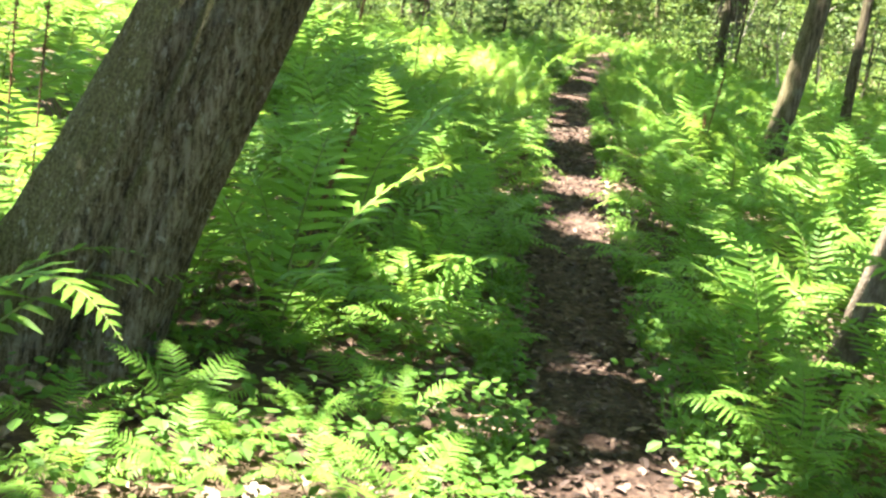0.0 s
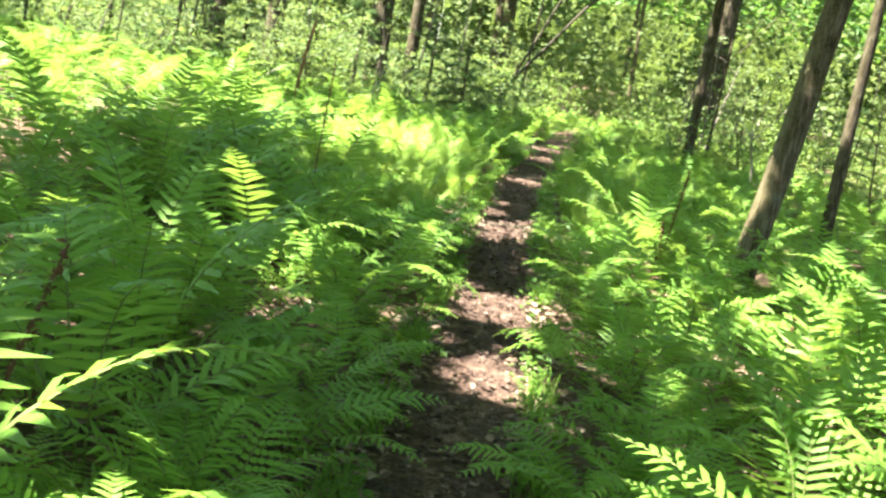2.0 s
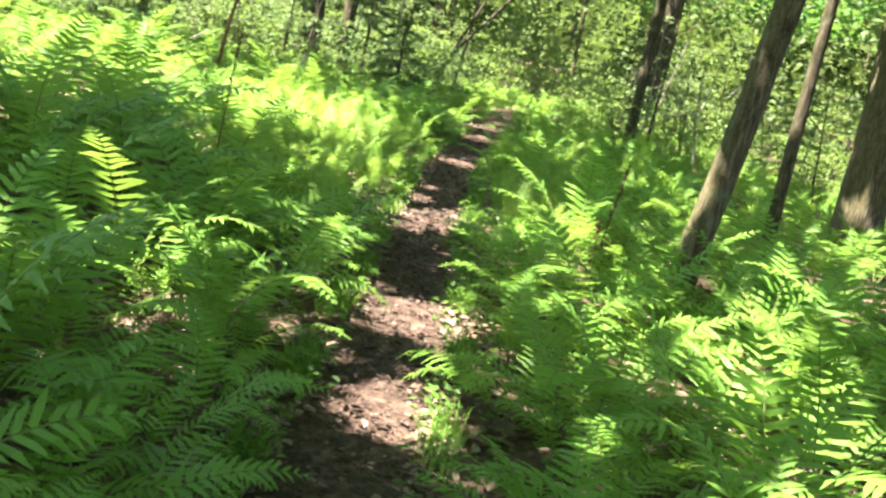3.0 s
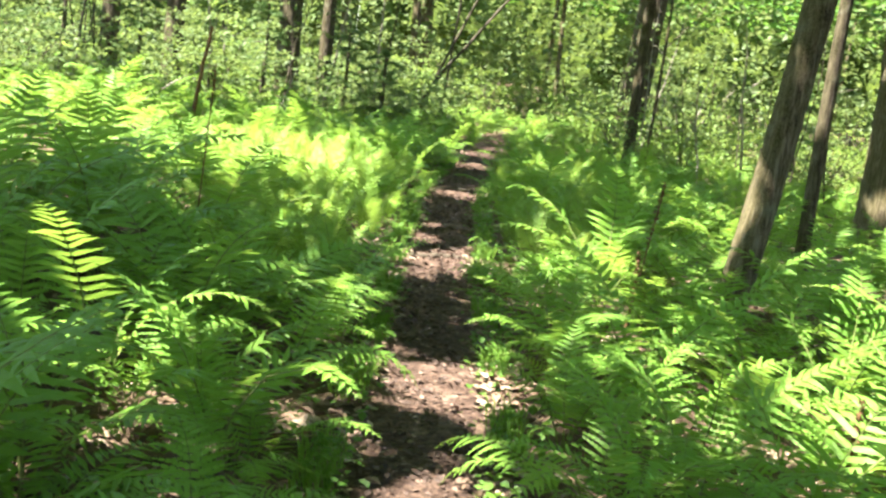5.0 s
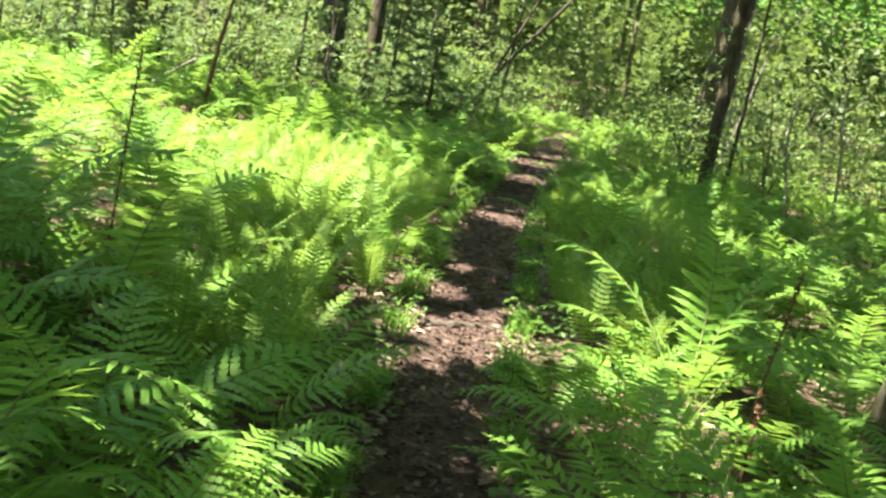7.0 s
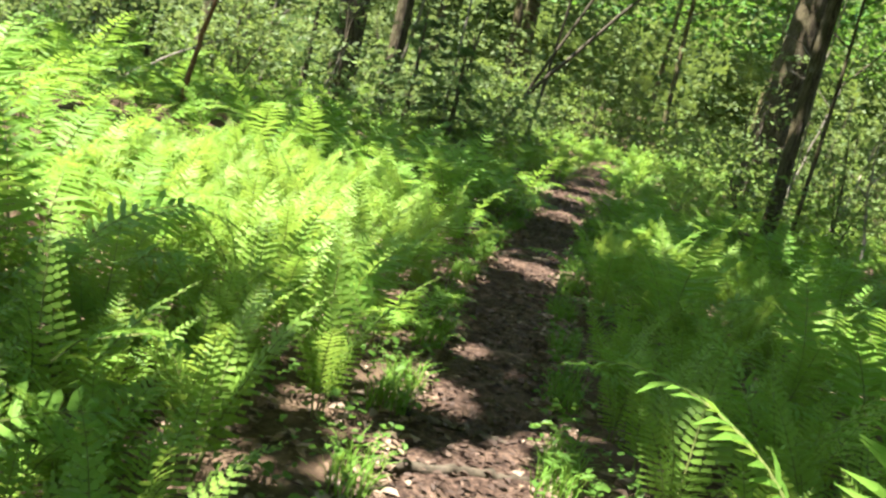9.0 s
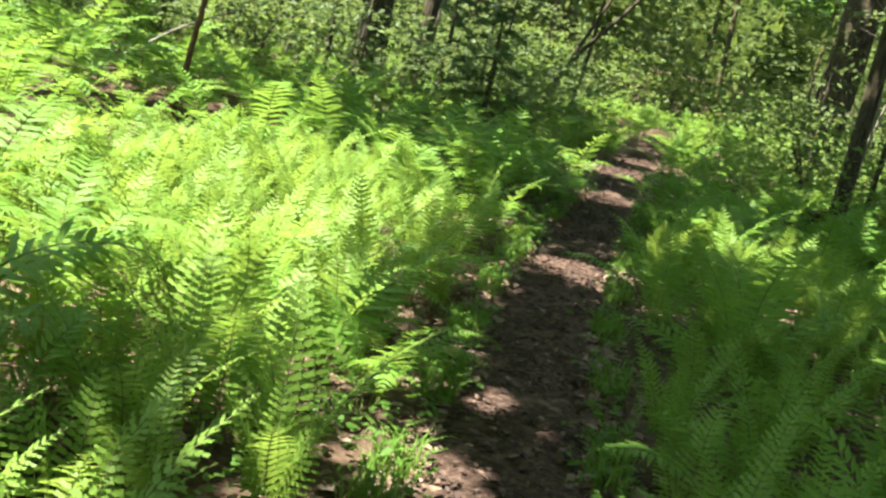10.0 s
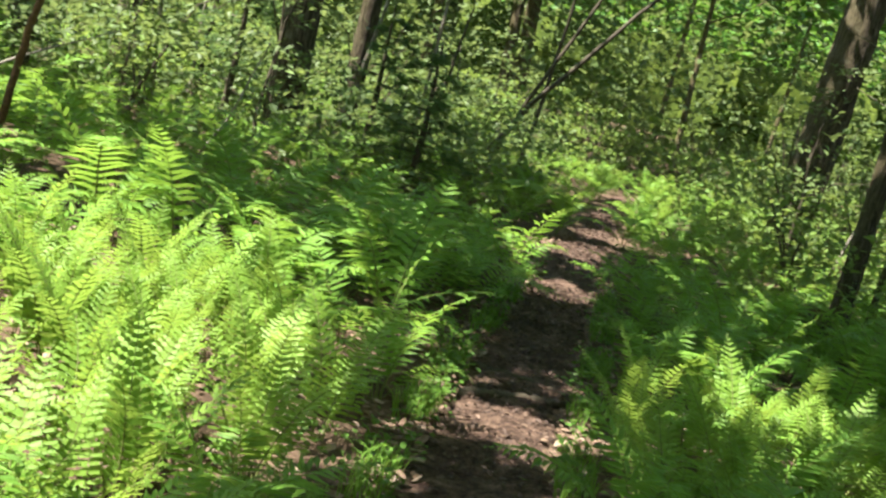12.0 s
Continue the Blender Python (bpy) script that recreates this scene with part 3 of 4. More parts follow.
while tries < 40000 and len(placed) < 390:
    tries += 1
    y = r.uniform(3.2, 21.0)
    side = r.choice((-1, 1))
    off = r.uniform(0.26, 2.6)
    x = float(trail_x(y)) + side * (float(trail_half(y)) + off)
    if any((x - a) ** 2 + (y - b) ** 2 < c * c for a, b, c in BARE) or any((x - a) ** 2 + (y - b) ** 2 < (c + 0.1) ** 2 for a, b, c in SPOTS):
        continue
    lace = any(((x - a) / c) ** 2 + ((y - b) / d) ** 2 < 1 for a, b, c, d in LACE_BEDS)
    gap = (0.26 if x < trail_x(y) else 0.34) if lace else 0.44 + 0.08 * off
    if any((x - p[0]) ** 2 + (y - p[1]) ** 2 < gap * gap for p in placed):
        continue
    placed.append((x, y, off, lace))
first = dict.fromkeys(protos, True)
for x, y, off, lace in placed:
    near_walk = off < 0.8 and y < 14.5
    key = (3, r.randrange(3)) if lace else (2 if near_walk else 1, r.randrange(5))
    sc = r.uniform(0.8, 1.12) * (0.88 * min(1.0, 0.6 + off) if lace else min(1.05, 0.5 + 0.8 * off))
    sc *= 0.8 if y < 4.6 and 0 < x < 1.5 else 1.0  # low ones beside the first steps
    m = Matrix.LocRotScale((x, y, float(height(x, y))), Euler((0, 0, r.uniform(0, 6.28))), (sc, sc, sc * r.uniform(0.9, 1.1)))
    if first[key]:
        protos[key].matrix_basis = m
        first[key] = False
    else:
        copy_thing(protos[key], m)
# a tall dark clump on the upper side of the trail
for x, y, sc in ((-0.62, 10.35, 1.32), (-0.12, 11.0, 1.25), (-1.15, 10.0, 1.3), (-1.45, 10.9, 1.35), (-0.85, 11.5, 1.3), (-1.9, 10.2, 1.3)):
    m = Matrix.LocRotScale((x, y, float(height(x, y))), Euler((0, 0, r.uniform(0, 6.28))), (sc, sc, sc))
    copy_thing(protos[1, r.randrange(5)], m)
# close ferns along the first steps
for x, y, sc in ((1.25, 4.8, 0.58), (1.18, 4.2, 0.4), (1.62, 5.15, 0.85), (1.28, 5.6, 0.75), (2.35, 4.9, 0.75), (0.0, 4.55, 0.6), (0.15, 5.05, 0.66), (-0.3, 4.75, 0.8), (-0.42, 4.15, 0.45), (0.3, 4.3, 0.42)):
    m = Matrix.LocRotScale((x, y, float(height(x, y))), Euler((0, 0, r.uniform(0, 6.28))), (sc, sc, sc))
    copy_thing(protos[2, r.randrange(5)], m)
# ferns that stand out beside the far bend
for x, y, sc in ((4.65, 28.4, 1.0), (5.2, 27.4, 0.9), (3.1, 29.2, 1.0), (2.55, 27.6, 0.85)):
    m = Matrix.LocRotScale((x, y, float(height(x, y))), Euler((0, 0, r.uniform(0, 6.28))), (sc, sc, sc))
    copy_thing(protos[1, 3], m)
# young ferns on the open litter by the old tree
for x, y, sc in SMALL_FERNS:
    m = Matrix.LocRotScale((x, y, float(height(x, y))), Euler((0, 0, r.uniform(0, 6.28))), (sc, sc, sc))
    tagged(copy_thing(protos[2, r.randrange(5)], m), "small young green fern growing through leaf litter", "fern", "young ferns")

# fern beds further off, beyond counting
LO = [frond_arrays(k[0], 18, *k[2:], 0, 60 + n) for n, k in enumerate(FROND_KINDS)]
FINE = [frond_arrays(k[0], 21, *k[2:], 0, 60 + n) for n, k in enumerate(FROND_KINDS)]


def fern_bed(label, points, seed, size=0.85, fronds=6, kinds=LO):
    g = np.random.default_rng(seed)
    V, Fq, M, count = [], [], [], 0
    for x, y in points:
        z = float(height(x, y))
        k0 = g.uniform(0, 6.28)
        big = size * g.uniform(0.7, 1.15)
        for k in range(fronds):
            v, f, mi = kinds[g.integers(len(kinds))]
            sc = big * g.uniform(0.8, 1.1)
            az = k0 + 6.283 / fronds * k + g.normal(0, 0.25)
            c, s = math.cos(az), math.sin(az)
            w = v * sc
            V.append(np.stack([w[:, 0] * c - w[:, 1] * s + x, w[:, 0] * s + w[:, 1] * c + y, w[:, 2] + z], 1))
            Fq += [[a + count for a in q] for q in f]
            M += mi
            count += len(v)
    return tagged(new("fern_bed", mesh_of("fern_bed", np.concatenate(V), Fq, [FERN_FAR, STEM], M)), label, "ferns", kind="stuff")


def bed_points(x0, x1, y0, y1, gap, seed, test):
    g = random.Random(seed)
    out = []
    cells = {}
    for _ in range(int((x1 - x0) * (y1 - y0) / gap / gap * 3)):
        x, y = g.uniform(x0, x1), g.uniform(y0, y1)
        if not test(x, y):
            continue
        c = (int(x // gap), int(y // gap))
        if any((x - a) ** 2 + (y - b) ** 2 < gap * gap for i in (-1, 0, 1) for j in (-1, 0, 1) for a, b in cells.get((c[0] + i, c[1] + j), ())):
            continue
        cells.setdefault(c, []).append((x, y))
        out.append((x, y))
    return out


def off_trail(x, y):
    return abs(x - float(trail_x(y))) - float(trail_half(y))


def clear_of_trunks(x, y):
    return all((x - a) ** 2 + (y - b) ** 2 > c * c for a, b, c in SPOTS)


def open_floor(x, y):
    return all((x - a) ** 2 + (y - b) ** 2 > c * c for a, b, c in BARE) and clear_of_trunks(x, y)


fern_bed("lower ferns that fill in between the taller ones", bed_points(-3.5, 7, 4.0, 23, 0.6, 7, lambda x, y: 0.3 < off_trail(x, y) < 2.9 and open_floor(x, y)), 7, 0.72, 6, FINE)
fern_bed("wide bed of bright green ferns under the trees", bed_points(-10, 2, 4, 24, 0.66, 1, lambda x, y: off_trail(x, y) > 2.9 and clear_of_trunks(x, y)), 1, 1.15, 6)
fern_bed("wide bed of green ferns on the lower side", bed_points(2, 11, 4, 24, 0.64, 2, lambda x, y: off_trail(x, y) > 2.9 and clear_of_trunks(x, y)), 2, 0.85, 6)
fern_bed("ferns along the distant part of the trail", bed_points(-6, 11, 21, 40, 0.6, 3, lambda x, y: off_trail(x, y) > 0.12 and clear_of_trunks(x, y)), 3, 0.85, 5)

# ---- undergrowth behind: shrubs and leafy saplings ----
def shrub(x, y, tall, wide, leaves, mat, seed, label, leaf=0.13):
    g = np.random.default_rng(seed)
    root = new("shrub")
    root.location = (x, y, float(height(x, y)) - 0.05)
    tips = []
    for k in range(3):
        az, ln = g.uniform(0, 6.28), tall * g.uniform(0.45, 0.75)
        out = wide * g.uniform(0.2, 0.8)
        pts = [np.array([math.cos(az) * out * q ** 1.5, math.sin(az) * out * q ** 1.5, ln * q]) + (g.normal(0, 0.04, 3) if q else 0) for q in (0, 0.3, 0.6, 0.85, 1)]
        v, f = tube(pts, np.array([0.016, 0.013, 0.01, 0.006, 0.003]) * (tall / 2.5), 5)
        part("stem", mesh_of("stem", v, f, [WOODY], smooth=True), root)
        tips += pts[1:]
    tips = np.concatenate([np.array(tips), g.normal(0, 0.4, (10, 3)) * wide + np.array([0, 0, tall * 0.25])])
    spray = tips[g.integers(len(tips), size=26)] + g.normal(0, 1, (26, 3)) * np.array([0.32, 0.32, 0.3]) * wide
    c = spray[g.integers(26, size=leaves)] + g.normal(0, 1, (leaves, 3)) * np.array([0.19, 0.19, 0.045])
    c[:, 2] = np.abs(c[:, 2]) + 0.08
    v, f = scatter_leaves(c, leaf, g, 0.9, 0.6)
    part("foliage", mesh_of("foliage", v, f, [mat]), root)
    tagged(root, label, "shrub", "forest shrubs")


r = random.Random(5)
spots = []
tries = 0
while len(spots) < 190 and tries < 9000:
    tries += 1
    a, d = r.uniform(-0.62, 0.72), 22 + 38 * r.random() ** 1.3
    x, y = 1 + math.sin(a) * d, 2 + math.cos(a) * d
    if off_trail(x, y) < 1.5 + max(0, 27 - y) * 0.5 or not clear_of_trunks(x, y) or any((x - u) ** 2 + (y - v) ** 2 < 1.7 for u, v in spots):
        continue
    spots.append((x, y))
    dark = x < trail_x(y) + 1
    # the shade-darkened leaf is picked slightly more often on the upper side
    shrub(x, y, r.uniform(1.6, 4.2), r.uniform(0.9, 1.6), 640, SHADE_LEAF if r.random() < (0.6 if dark else 0.55) else BROAD, len(spots), "shaded leafy forest shrub" if dark else "sunlit leafy forest shrub", 0.105)

def conifer(x, y, tall, seed):
    """A young shade-grown conifer with drooping feathery boughs."""
    g = np.random.default_rng(seed)
    root = new("conifer")
    root.location = (x, y, float(height(x, y)) - 0.05)
    v, f = tube([(0, 0, 0), (0.03, 0.02, tall * 0.5), (0, 0, tall)], [0.05, 0.035, 0.008], 8)
    part("trunk", mesh_of("trunk", v, f, [WOODY], smooth=True), root)
    for k in range(16):
        u = 0.12 + 0.85 * k / 16
        az, ln = k * 2.4 + g.normal(0, 0.3), (1 - u) * tall * 0.38 + 0.25
        q = np.linspace(0, 1, 6)
        c = np.stack([math.cos(az) * ln * q, math.sin(az) * ln * q, tall * u + ln * (0.12 * q - 0.35 * q * q)], 1)
        v, f = tube(c, np.linspace(0.012, 0.003, 6), 4)
        n = 150
        t = g.random(n) ** 0.7
        ctr = np.stack([np.interp(t, q, c[:, a]) for a in range(3)], 1)
        side = np.array([-math.sin(az), math.cos(az), 0])
        ctr += side * (g.uniform(-1, 1, n) * (1 - 0.6 * t) * ln * 0.42)[:, None] + g.normal(0, 0.02, (n, 3))
        w, h = scatter_leaves(ctr, 0.1, g, 0.35, 0.22)
        part("bough", mesh_of("bough", np.concatenate([v, w]), [list(a) for a in f.tolist()] + [[b + len(v) for b in a] for a in h.tolist()], [WOODY, NEEDLE], [0] * len(f) + [1] * len(h)), root)
    tagged(root, "young conifer with soft drooping green boughs", "conifer", "young conifers")


for k, (x, y, tall) in enumerate(((-4.3, 24.5, 3.2), (-3.2, 25.6, 2.4), (-0.9, 25.4, 2.6), (0.6, 27.0, 2.2), (1.3, 25.2, 1.8), (-6.0, 26.0, 3.4), (9.3, 25.5, 2.4), (-2.2, 30.0, 3.5))):
    conifer(x, y, tall, 90 + k)


# low brush that hides the ground between the shrubs
def brush(label, seed, x0, x1, mat, n):
    g = np.random.default_rng(seed)
    x, y = g.uniform(x0, x1, n), 22.5 + 24 * g.random(n) ** 1.2
    ok = np.abs(x - trail_x(y)) > 0.9 + np.clip(26 - y, 0, 4) * 0.25
    x, y = x[ok], y[ok]
    c = np.stack([x, y, height(x, y) + 0.15 + 1.2 * g.random(len(x)) ** 1.5], 1)
    c = np.repeat(c, 42, 0) + g.normal(0, 1, (42 * len(x), 3)) * np.array([0.28, 0.28, 0.1])
    c[:, 2] = np.maximum(c[:, 2], height(c[:, 0], c[:, 1]) + 0.04)
    v, f = scatter_leaves(c, 0.11, g, 0.9, 0.6)
    tagged(new("undergrowth", mesh_of("undergrowth", v, f, [mat])), label, "undergrowth", kind="stuff")


# the first takes the darker leaf colour in place of shade
brush("leafy undergrowth with shade put into its leaf colour", 31, -12, 3.5, SHADE_LEAF, 620)
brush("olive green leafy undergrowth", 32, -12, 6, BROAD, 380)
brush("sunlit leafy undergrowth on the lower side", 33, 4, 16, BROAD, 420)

# distant woods: leaf masses all round
g = np.random.default_rng(8)
n = 1700
a = np.where(g.random(n) < 0.8, g.uniform(-0.72, 0.82, n), g.uniform(-math.pi, math.pi, n))
front = np.abs(a) < 0.9
d = np.where(front, g.uniform(40, 78, n), g.uniform(24, 55, n))
c = np.stack([1 + np.sin(a) * d, 2 + np.cos(a) * d, 0.3 + 10 * g.random(n) ** 1.6], 1)
c[:, 2] += height(c[:, 0], c[:, 1])
c = np.repeat(c, 40, 0) + g.normal(0, 1, (n * 40, 3)) * np.array([0.9, 0.9, 0.45])
c[:, 2] = np.maximum(c[:, 2], height(c[:, 0], c[:, 1]) + 0.1)
v, f = scatter_leaves(c, 0.34, g, 1.0, 0.7)
tagged(new("distant_woods", mesh_of("distant_woods", v, f, [SHADE_LEAF])), "distant leafy woods in sun and shade", "woods", kind="stuff")

# the woods close in all round, further off
m, n, links, b = material("far foliage", 0.9, 0.1)
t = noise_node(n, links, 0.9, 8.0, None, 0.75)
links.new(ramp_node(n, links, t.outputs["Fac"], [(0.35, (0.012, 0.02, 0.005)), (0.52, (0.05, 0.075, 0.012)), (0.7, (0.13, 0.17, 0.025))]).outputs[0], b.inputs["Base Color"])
a = np.linspace(0, 2 * np.pi, 181)
g = np.random.default_rng(9)
ring = [np.stack([1 + np.sin(a) * (95 + g.normal(0, 1.5, 181)), 2 + np.cos(a) * (95 + g.normal(0, 1.5, 181)), np.full(181, z) + (g.normal(0, 1.6, 181) if z > 10 else 0)], 1) for z in (-2, 5, 11, 17)]
i, j = np.meshgrid(np.arange(3), np.arange(180), indexing="ij")
f = np.stack([i * 181 + j, i * 181 + j + 1, (i + 1) * 181 + j + 1, (i + 1) * 181 + j], -1).reshape(-1, 4)
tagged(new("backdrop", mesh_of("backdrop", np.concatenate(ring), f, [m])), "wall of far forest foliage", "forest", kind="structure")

# ---- small things on the forest floor ----
def litter(label, n, seed, place, mat, size):
    g = np.random.default_rng(seed)
    x, y = place(g, n)
    lift = 0.008 + 0.016 * g.random(n)
    on = np.abs(x - trail_x(y)) < trail_half(y)
    c = np.stack([x, y, height(x, y) + lift + 0.03 * on], 1)
    v, f = scatter_leaves(c, size * g.uniform(0.6, 1.5, n), g, 0.5, 0.6, True)
    tagged(new("leaf_litter", mesh_of("leaf_litter", v, f, [mat])), label, "leaf litter", kind="stuff")


def on_trail(g, n):
    y = g.uniform(2, 32, n)
    return trail_x(y) + g.normal(0, 0.55, n) * trail_half(y), y


def beside_trail(g, n):
    y = 2 + 24 * g.random(n) ** 1.2
    return trail_x(y) + g.choice((-1, 1), n) * (trail_half(y) + 3.0 * g.random(n) ** 1.4), y


litter("trampled brown leaves on the trail", 11000, 1, on_trail, LITTER_DARK, 0.03)
def edge_of_trail(g, n):
    y = g.uniform(2.5, 24, n)
    return trail_x(y) + g.choice((-1, 1), n) * trail_half(y) * g.normal(1.1, 0.18, n), y


litter("dry pale leaves drifted along the edges of the trail", 5000, 9, edge_of_trail, LITTER, 0.045)
litter("dry tan and brown fallen leaves", 15000, 2, beside_trail, LITTER, 0.06)


def ground_cover(label, n, seed, size, leaves, spread, reach=22.0):
    g = np.random.default_rng(seed)
    y = 2.2 + reach * g.random(n) ** 1.3
    off = trail_half(y) * 0.95 + spread * g.random(n) ** 1.6
    x = trail_x(y) + g.choice((-1, 1), n) * off
    x, y = np.repeat(x, leaves), np.repeat(y, leaves)
    k = len(x)
    x, y = x + g.normal(0, 0.05, k), y + g.normal(0, 0.05, k)
    c = np.stack([x, y, height(x, y) + 0.05 + 0.12 * g.random(k)], 1)
    v, f = scatter_leaves(c, size * g.uniform(0.7, 1.3, k), g, 0.6, 0.75, True)
    tagged(new("ground_cover", mesh_of("ground_cover", v, f, [HERB])), label, "ground cover", kind="stuff")


ground_cover("low broad-leaved green plants on the forest floor", 2400, 4, 0.036, 6, 1.6)
ground_cover("carpet of dark green heart-shaped leaves round the old tree", 650, 14, 0.038, 6, 1.7, 2.9)


def blades(label, n, seed, tall):
    g = np.random.default_rng(seed)
    y = 2.5 + 20 * g.random(n)
    tuft = np.floor(y * 5) / 5
    x = trail_x(y) + np.where(np.sin(tuft * 37.0) > 0, 1, -1) * trail_half(y) * (0.95 + 0.55 * g.random(n))
    z = height(x, y)
    az, ln = g.uniform(0, 6.28, n), tall * g.uniform(0.5, 1.2, n)
    d = np.stack([np.cos(az), np.sin(az), np.zeros(n)], 1)
    s = np.stack([-np.sin(az), np.cos(az), np.zeros(n)], 1) * 0.003
    p = np.stack([x, y, z], 1)
    mid = p + d * ln[:, None] * 0.25 + np.array([0, 0, 1.0]) * ln[:, None] * 0.7
    tip = p + d * ln[:, None] * 0.75 + np.array([0, 0, 1.0]) * ln[:, None] * 0.85
    v = np.stack([p - s, p + s, mid + s, mid - s, tip], 1).reshape(-1, 3)
    k = np.arange(n) * 5
    f = [[a, a + 1, a + 2, a + 3] for a in k.tolist()] + [[a + 3, a + 2, a + 4] for a in k.tolist()]
    tagged(new("grass", mesh_of("grass", v, f, [GRASS])), label, "grass", kind="stuff")


blades("fine green grass along the edges of the trail", 6000, 6, 0.14)


def stick(name, label, category, pts, r0, r1, mat, sides=7, seed=1, bumps=0.0):
    """A stalk, branch or root along pts, smoothed into a bent round stem."""
    g = np.random.default_rng(seed)
    p = np.asarray(pts, float)
    s = np.linspace(0, len(p) - 1, 5 * len(p))
    c = np.stack([np.interp(s, np.arange(len(p)), p[:, k]) for k in range(3)], 1)
    c[1:-1] += g.normal(0, 0.25 * min(r0, 0.02), c[1:-1].shape)
    v, f = tube(c, np.linspace(r0, r1, len(s)), sides, bumps, g)
    return tagged(new(name, mesh_of(name, v, f, [mat], smooth=True)), label, category)


def spore_stalk(x, y, tall, lean, seed):
    """A dark fertile fern stalk with a tight brown plume."""
    root = new("fern_stalk")
    z = float(height(x, y)) - 0.02
    root.location = (x, y, z)
    g = np.random.default_rng(seed)
    h = np.linspace(0, tall, 7)
    c = np.stack([lean[0] * h, lean[1] * h, h], 1)
    v, f = tube(c, np.linspace(0.007, 0.003, 7), 6)
    part("stalk", mesh_of("stalk", v, f, [DRY], smooth=True), root)
    u = g.uniform(0.55, 1.0, 90) * tall
    ctr = np.stack([lean[0] * u, lean[1] * u, u], 1) + g.normal(0, 0.006, (90, 3))
    v, f = scatter_leaves(ctr, 0.03, g, 1.6, 0.4)
    part("plume", mesh_of("plume", v, f, [DRY]), root)
    tagged(root, "dark brown dry fertile fern stalk", "stalk", "dry fern stalks")


for n, (x, y, tall, lean) in enumerate(((2.48, 7.5, 0.55, (0.02, 0)), (2.44, 10.45, 0.95, (0.12, 0.0)), (-0.22, 11.3, 1.28, (0.03, 0.0)),
                                        (-1.8, 5.0, 1.35, (0.03, 0.0)), (-1.72, 5.1, 1.4, (0.05, 0.0)), (-0.55, 5.0, 0.85, (0.3, 0.0)), (2.3, 9.9, 0.6, (0.05, 0.1)),)):
    spore_stalk(x, y, tall, lean, n)


def ground_z(x, y, up=0.0):
    return (x, y, float(height(x, y)) + up)


# dead snag and fallen wood
stick("dead_sapling", "broken dead sapling with reddish bark", "dead tree", [ground_z(-1.5, 20.5, -0.05), (-1.46, 20.5, 0.5), (-1.38, 20.5, 1.15), (-1.3, 20.55, 1.75)], 0.035, 0.022, DRY, 9, 3, 0.06)
stick("dead_branch", "bare grey dead branch lying across shrubs", "branch", [ground_z(6.9, 25.2, 0.2), (7.3, 25.6, 1.0), (7.55, 26.0, 1.6), (7.75, 26.2, 2.5)], 0.022, 0.008, TWIG, 6, 4)
stick("dead_branch", "bare grey dead branch lying across shrubs", "branch", [(7.35, 25.6, 1.05), (7.8, 25.9, 1.5), (8.2, 26.2, 1.9)], 0.014, 0.005, TWIG, 6, 5)
stick("dead_branch", "thin grey dead branch leaning over ferns", "branch", [ground_z(-2.4, 21.5, 0.3), (-1.9, 21.8, 0.9), (-1.2, 22.0, 1.3)], 0.015, 0.005, TWIG, 6, 6)
stick("dead_branch", "thin grey dead branch leaning over ferns", "branch", [ground_z(-0.6, 22.5, 0.0), (-0.3, 22.6, 0.8), (-0.1, 22.6, 1.5)], 0.014, 0.006, TWIG, 6, 7)
for k, (foot, mid, top) in enumerate((((1.95, 30.2), (2.76, 30.0, 1.56), (4.4, 29.9, 3.8)), ((2.2, 30.3), (2.68, 30.1, 1.54), (3.6, 30.0, 3.9)), ((2.75, 30.4), (2.92, 30.3, 1.64), (3.0, 30.2, 3.6)))):
    stick("leaning_sapling", "dark leaning sapling stem in the shrubs", "sapling", [ground_z(*foot, -0.05), mid, top], (0.055, 0.045, 0.04)[k], 0.022, WOODY, 8, 20 + k)
for k, (x, y, tall, wide) in enumerate(((2.1, 28.6, 1.7, 0.7), (1.2, 28.2, 1.6, 0.8), (2.9, 29.3, 1.3, 0.5), (0.3, 27.6, 1.5, 0.8), (5.9, 29.6, 1.4, 0.7))):
    shrub(x, y, tall, wide, 420, SHADE_LEAF if k % 2 else BROAD, 300 + k, "low leafy shrub beside the far bend of the trail", 0.1)
# thin bare saplings and dead twigs standing in the woods behind
r = random.Random(14)
for k in range(26):
    x = r.uniform(5.8, 12.5) if k < 16 else r.uniform(-7.5, 1.5)
    y = r.uniform(19, 30) if k < 16 else r.uniform(23.5, 30)
    if off_trail(x, y) < 0.8:
        continue
    tall, sx, sy = r.uniform(1.8, 5.0), r.uniform(-0.18, 0.22), r.uniform(-0.1, 0.1)
    pale = r.random() < 0.45
    base = ground_z(x, y, -0.05)
    pts = [base] + [(x + sx * tall * q + r.uniform(-0.05, 0.05), y + sy * tall * q, base[2] + tall * q) for q in (0.3, 0.6, 0.8, 1.0)]
    stick("bare_sapling", "thin pale grey dead sapling among shrubs" if pale else "thin dark bare sapling among shrubs", "sapling", pts, r.uniform(0.016, 0.034), 0.006, TWIG if pale else WOODY, 6, 60 + k)
    fork = pts[2]
    swing = r.choice((-1, 1))
    stick("dead_branch", "bare side branch of a thin sapling", "branch", [fork, (fork[0] + 0.35 * swing, fork[1], fork[2] + 0.3), (fork[0] + 0.8 * swing, fork[1] - 0.1, fork[2] + 0.42)], 0.011, 0.004, TWIG if pale else WOODY, 5, 90 + k)
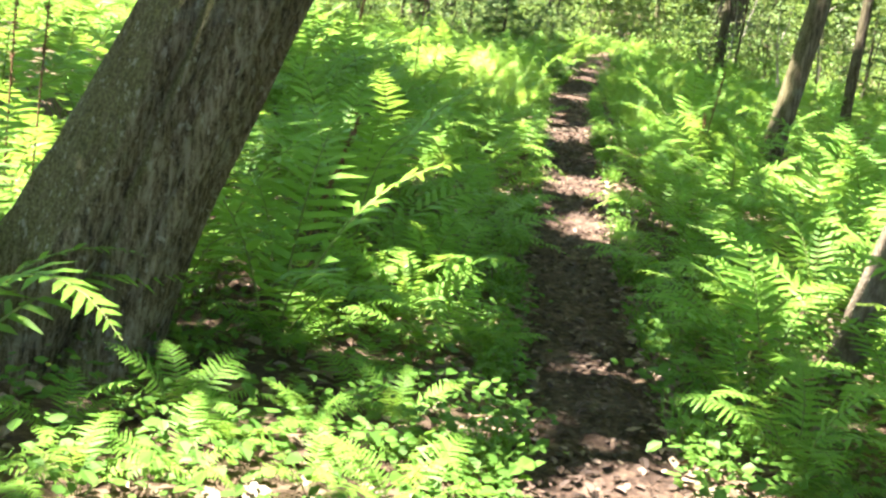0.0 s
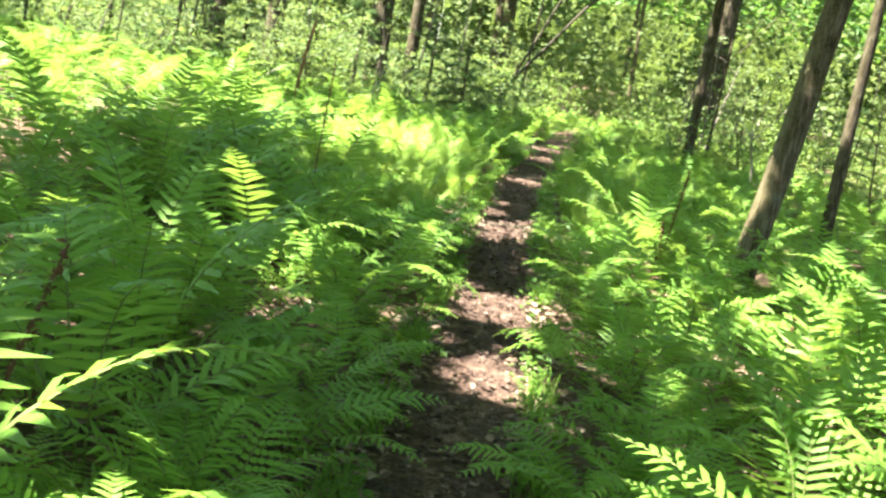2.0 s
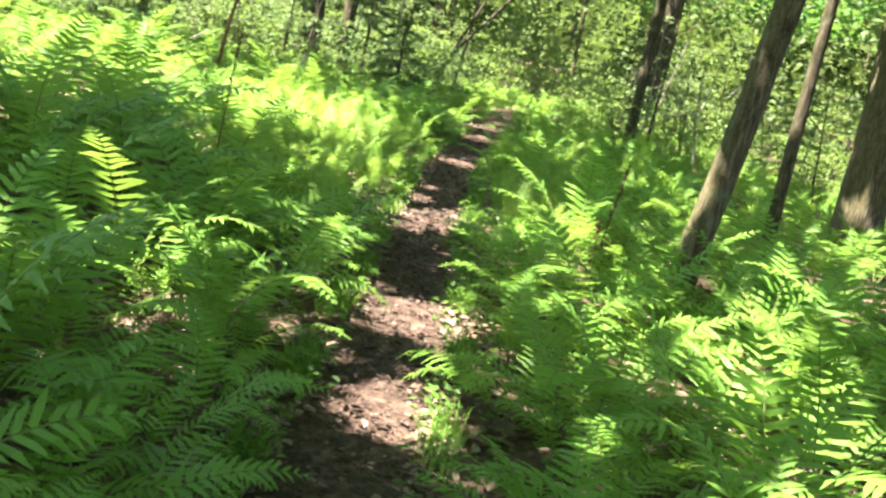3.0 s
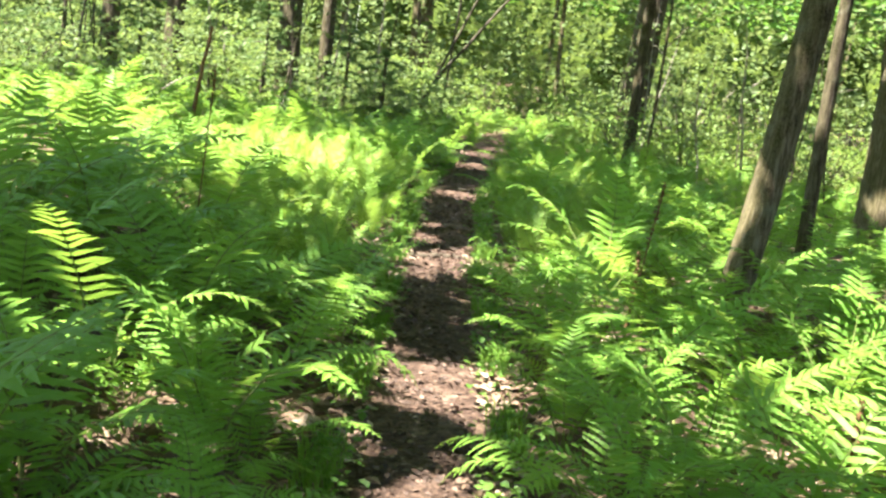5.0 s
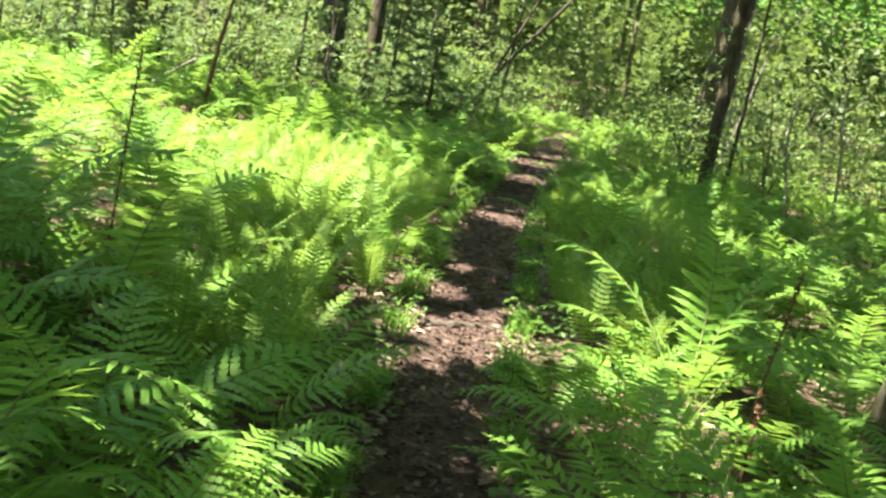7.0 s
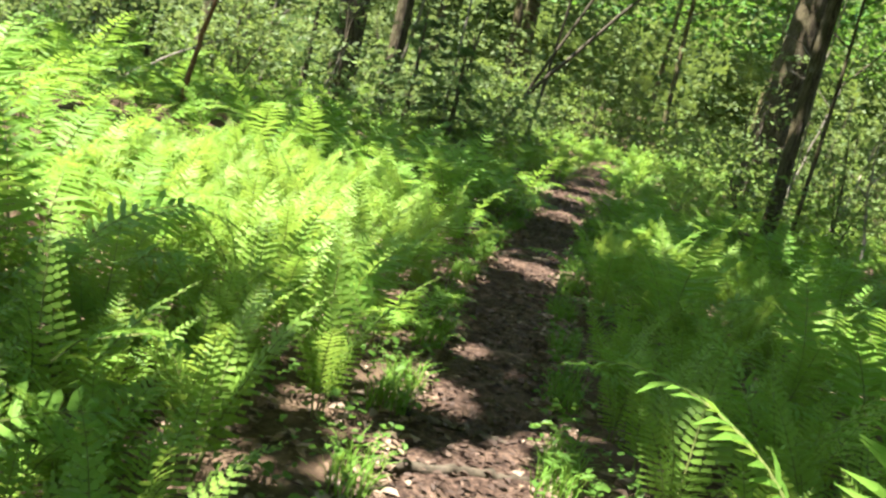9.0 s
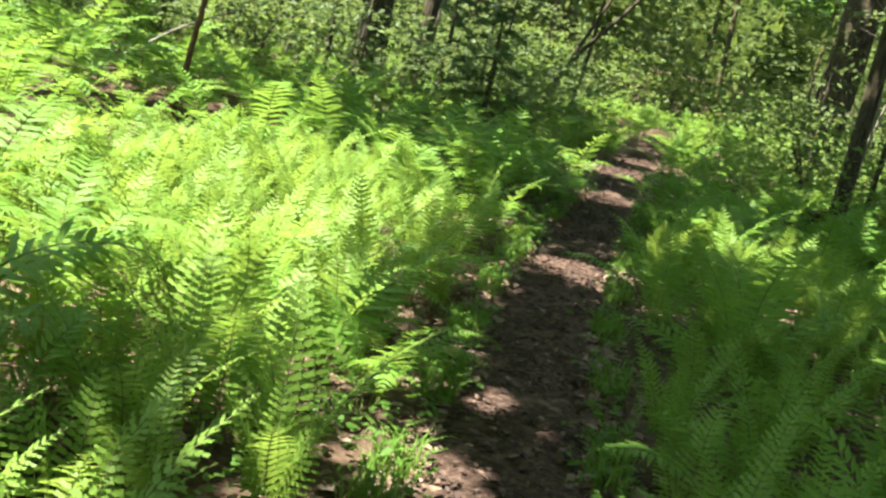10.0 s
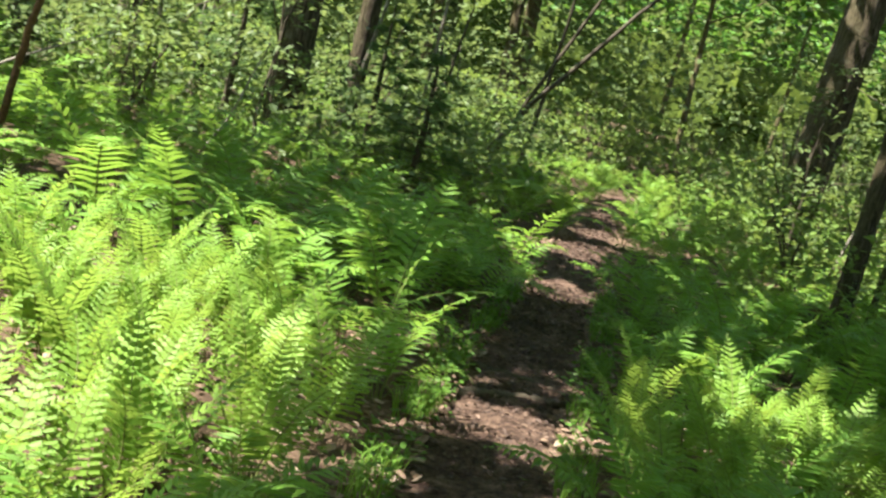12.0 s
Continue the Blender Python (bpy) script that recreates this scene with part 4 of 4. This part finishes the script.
# roots across the trail
for k, (y, dx, r0) in enumerate(((12.55, 0.12, 0.03), (13.05, -0.1, 0.022), (18.45, 0.2, 0.04), (18.9, -0.15, 0.025), (22.6, 0.2, 0.03))):
    w = float(trail_half(y)) * 1.25
    cx0 = float(trail_x(y))
    pts = [(cx0 + w * q, y + dx * q, float(height(cx0 + w * q, y)) + 0.03 - 0.05 * abs(q) ** 3) for q in (-1, -0.6, -0.2, 0.2, 0.6, 1)]
    stick("tree_root", "worn brown tree root across the trail", "root", pts, r0, r0 * 0.6, WOODY, 8, 30 + k, 0.08)


def stump(x, y, r, tall):
    root = new("stump")
    root.location = (x, y, float(height(x, y)) - 0.08)
    part("bole", trunk_mesh("bole", [(0, 0, 0), (0.02, 0, tall * 0.5), (0.0, 0, tall)], [r, r * 0.9, r * 0.85], BARK, 28, 18, 0.5, 0.2, 5.0), root)
    v, f = tube([(0, 0, tall - 0.06), (0, 0, tall - 0.03), (0.01, 0, tall + 0.02)], [r * 0.82, r * 0.7, r * 0.02], 20, 0.05, np.random.default_rng(2))
    part("broken_top", mesh_of("broken_top", v, f, [DRY]), root, None, "rotten dark brown top")
    tagged(root, "dark rotten stump beside a young tree", "stump")


stump(5.2, 22.85, 0.2, 0.42)


def pale_plant(x, y, size, leaves, seed):
    """A low plant with a whorl of broad pale leaves."""
    g = np.random.default_rng(seed)
    root = new("woodland_plant")
    z = float(height(x, y))
    root.location = (x, y, z)
    v, f = tube([(0, 0, 0), (0.01, 0, size * 0.7), (0, 0, size * 1.3)], [0.006, 0.005, 0.003], 5)
    part("stem", mesh_of("stem", v, f, [STEM]), root)
    for k in range(leaves):
        az = 6.283 / leaves * k + g.normal(0, 0.2)
        L = size * g.uniform(0.7, 1.0)
        rows = []
        for q in np.linspace(0, 1, 6):
            wdt = 0.36 * L * math.sin(math.pi * min(0.98, 0.08 + 0.92 * q)) ** 0.8
            zz = size * 1.25 + 0.12 * L * q - 0.35 * L * q * q
            rows += [(q * L, -wdt, zz + 0.05 * L), (q * L, 0, zz), (q * L, wdt, zz + 0.05 * L)]
        rows = np.array(rows)
        c, s2 = math.cos(az), math.sin(az)
        vv = np.stack([rows[:, 0] * c - rows[:, 1] * s2, rows[:, 0] * s2 + rows[:, 1] * c, rows[:, 2]], 1)
        ff = [[3 * a + b, 3 * a + b + 1, 3 * a + b + 4, 3 * a + b + 3] for a in range(5) for b in (0, 1)]
        part("leaf", mesh_of("leaf", vv, ff, [LACY], smooth=True), root)
    tagged(root, "low woodland plant with broad pale green leaves", "plant", "broad-leaved plants")


for n, (x, y, sz, k) in enumerate(((2.75, 26.8, 0.4, 6), (3.0, 26.2, 0.35, 5), (2.5, 12.6, 0.22, 4), (0.4, 11.9, 0.2, 4), (4.0, 26.6, 0.3, 5), (0.3, 9.1, 0.18, 4), (2.0, 11.3, 0.22, 4))):
    pale_plant(x, y, sz, k, n)
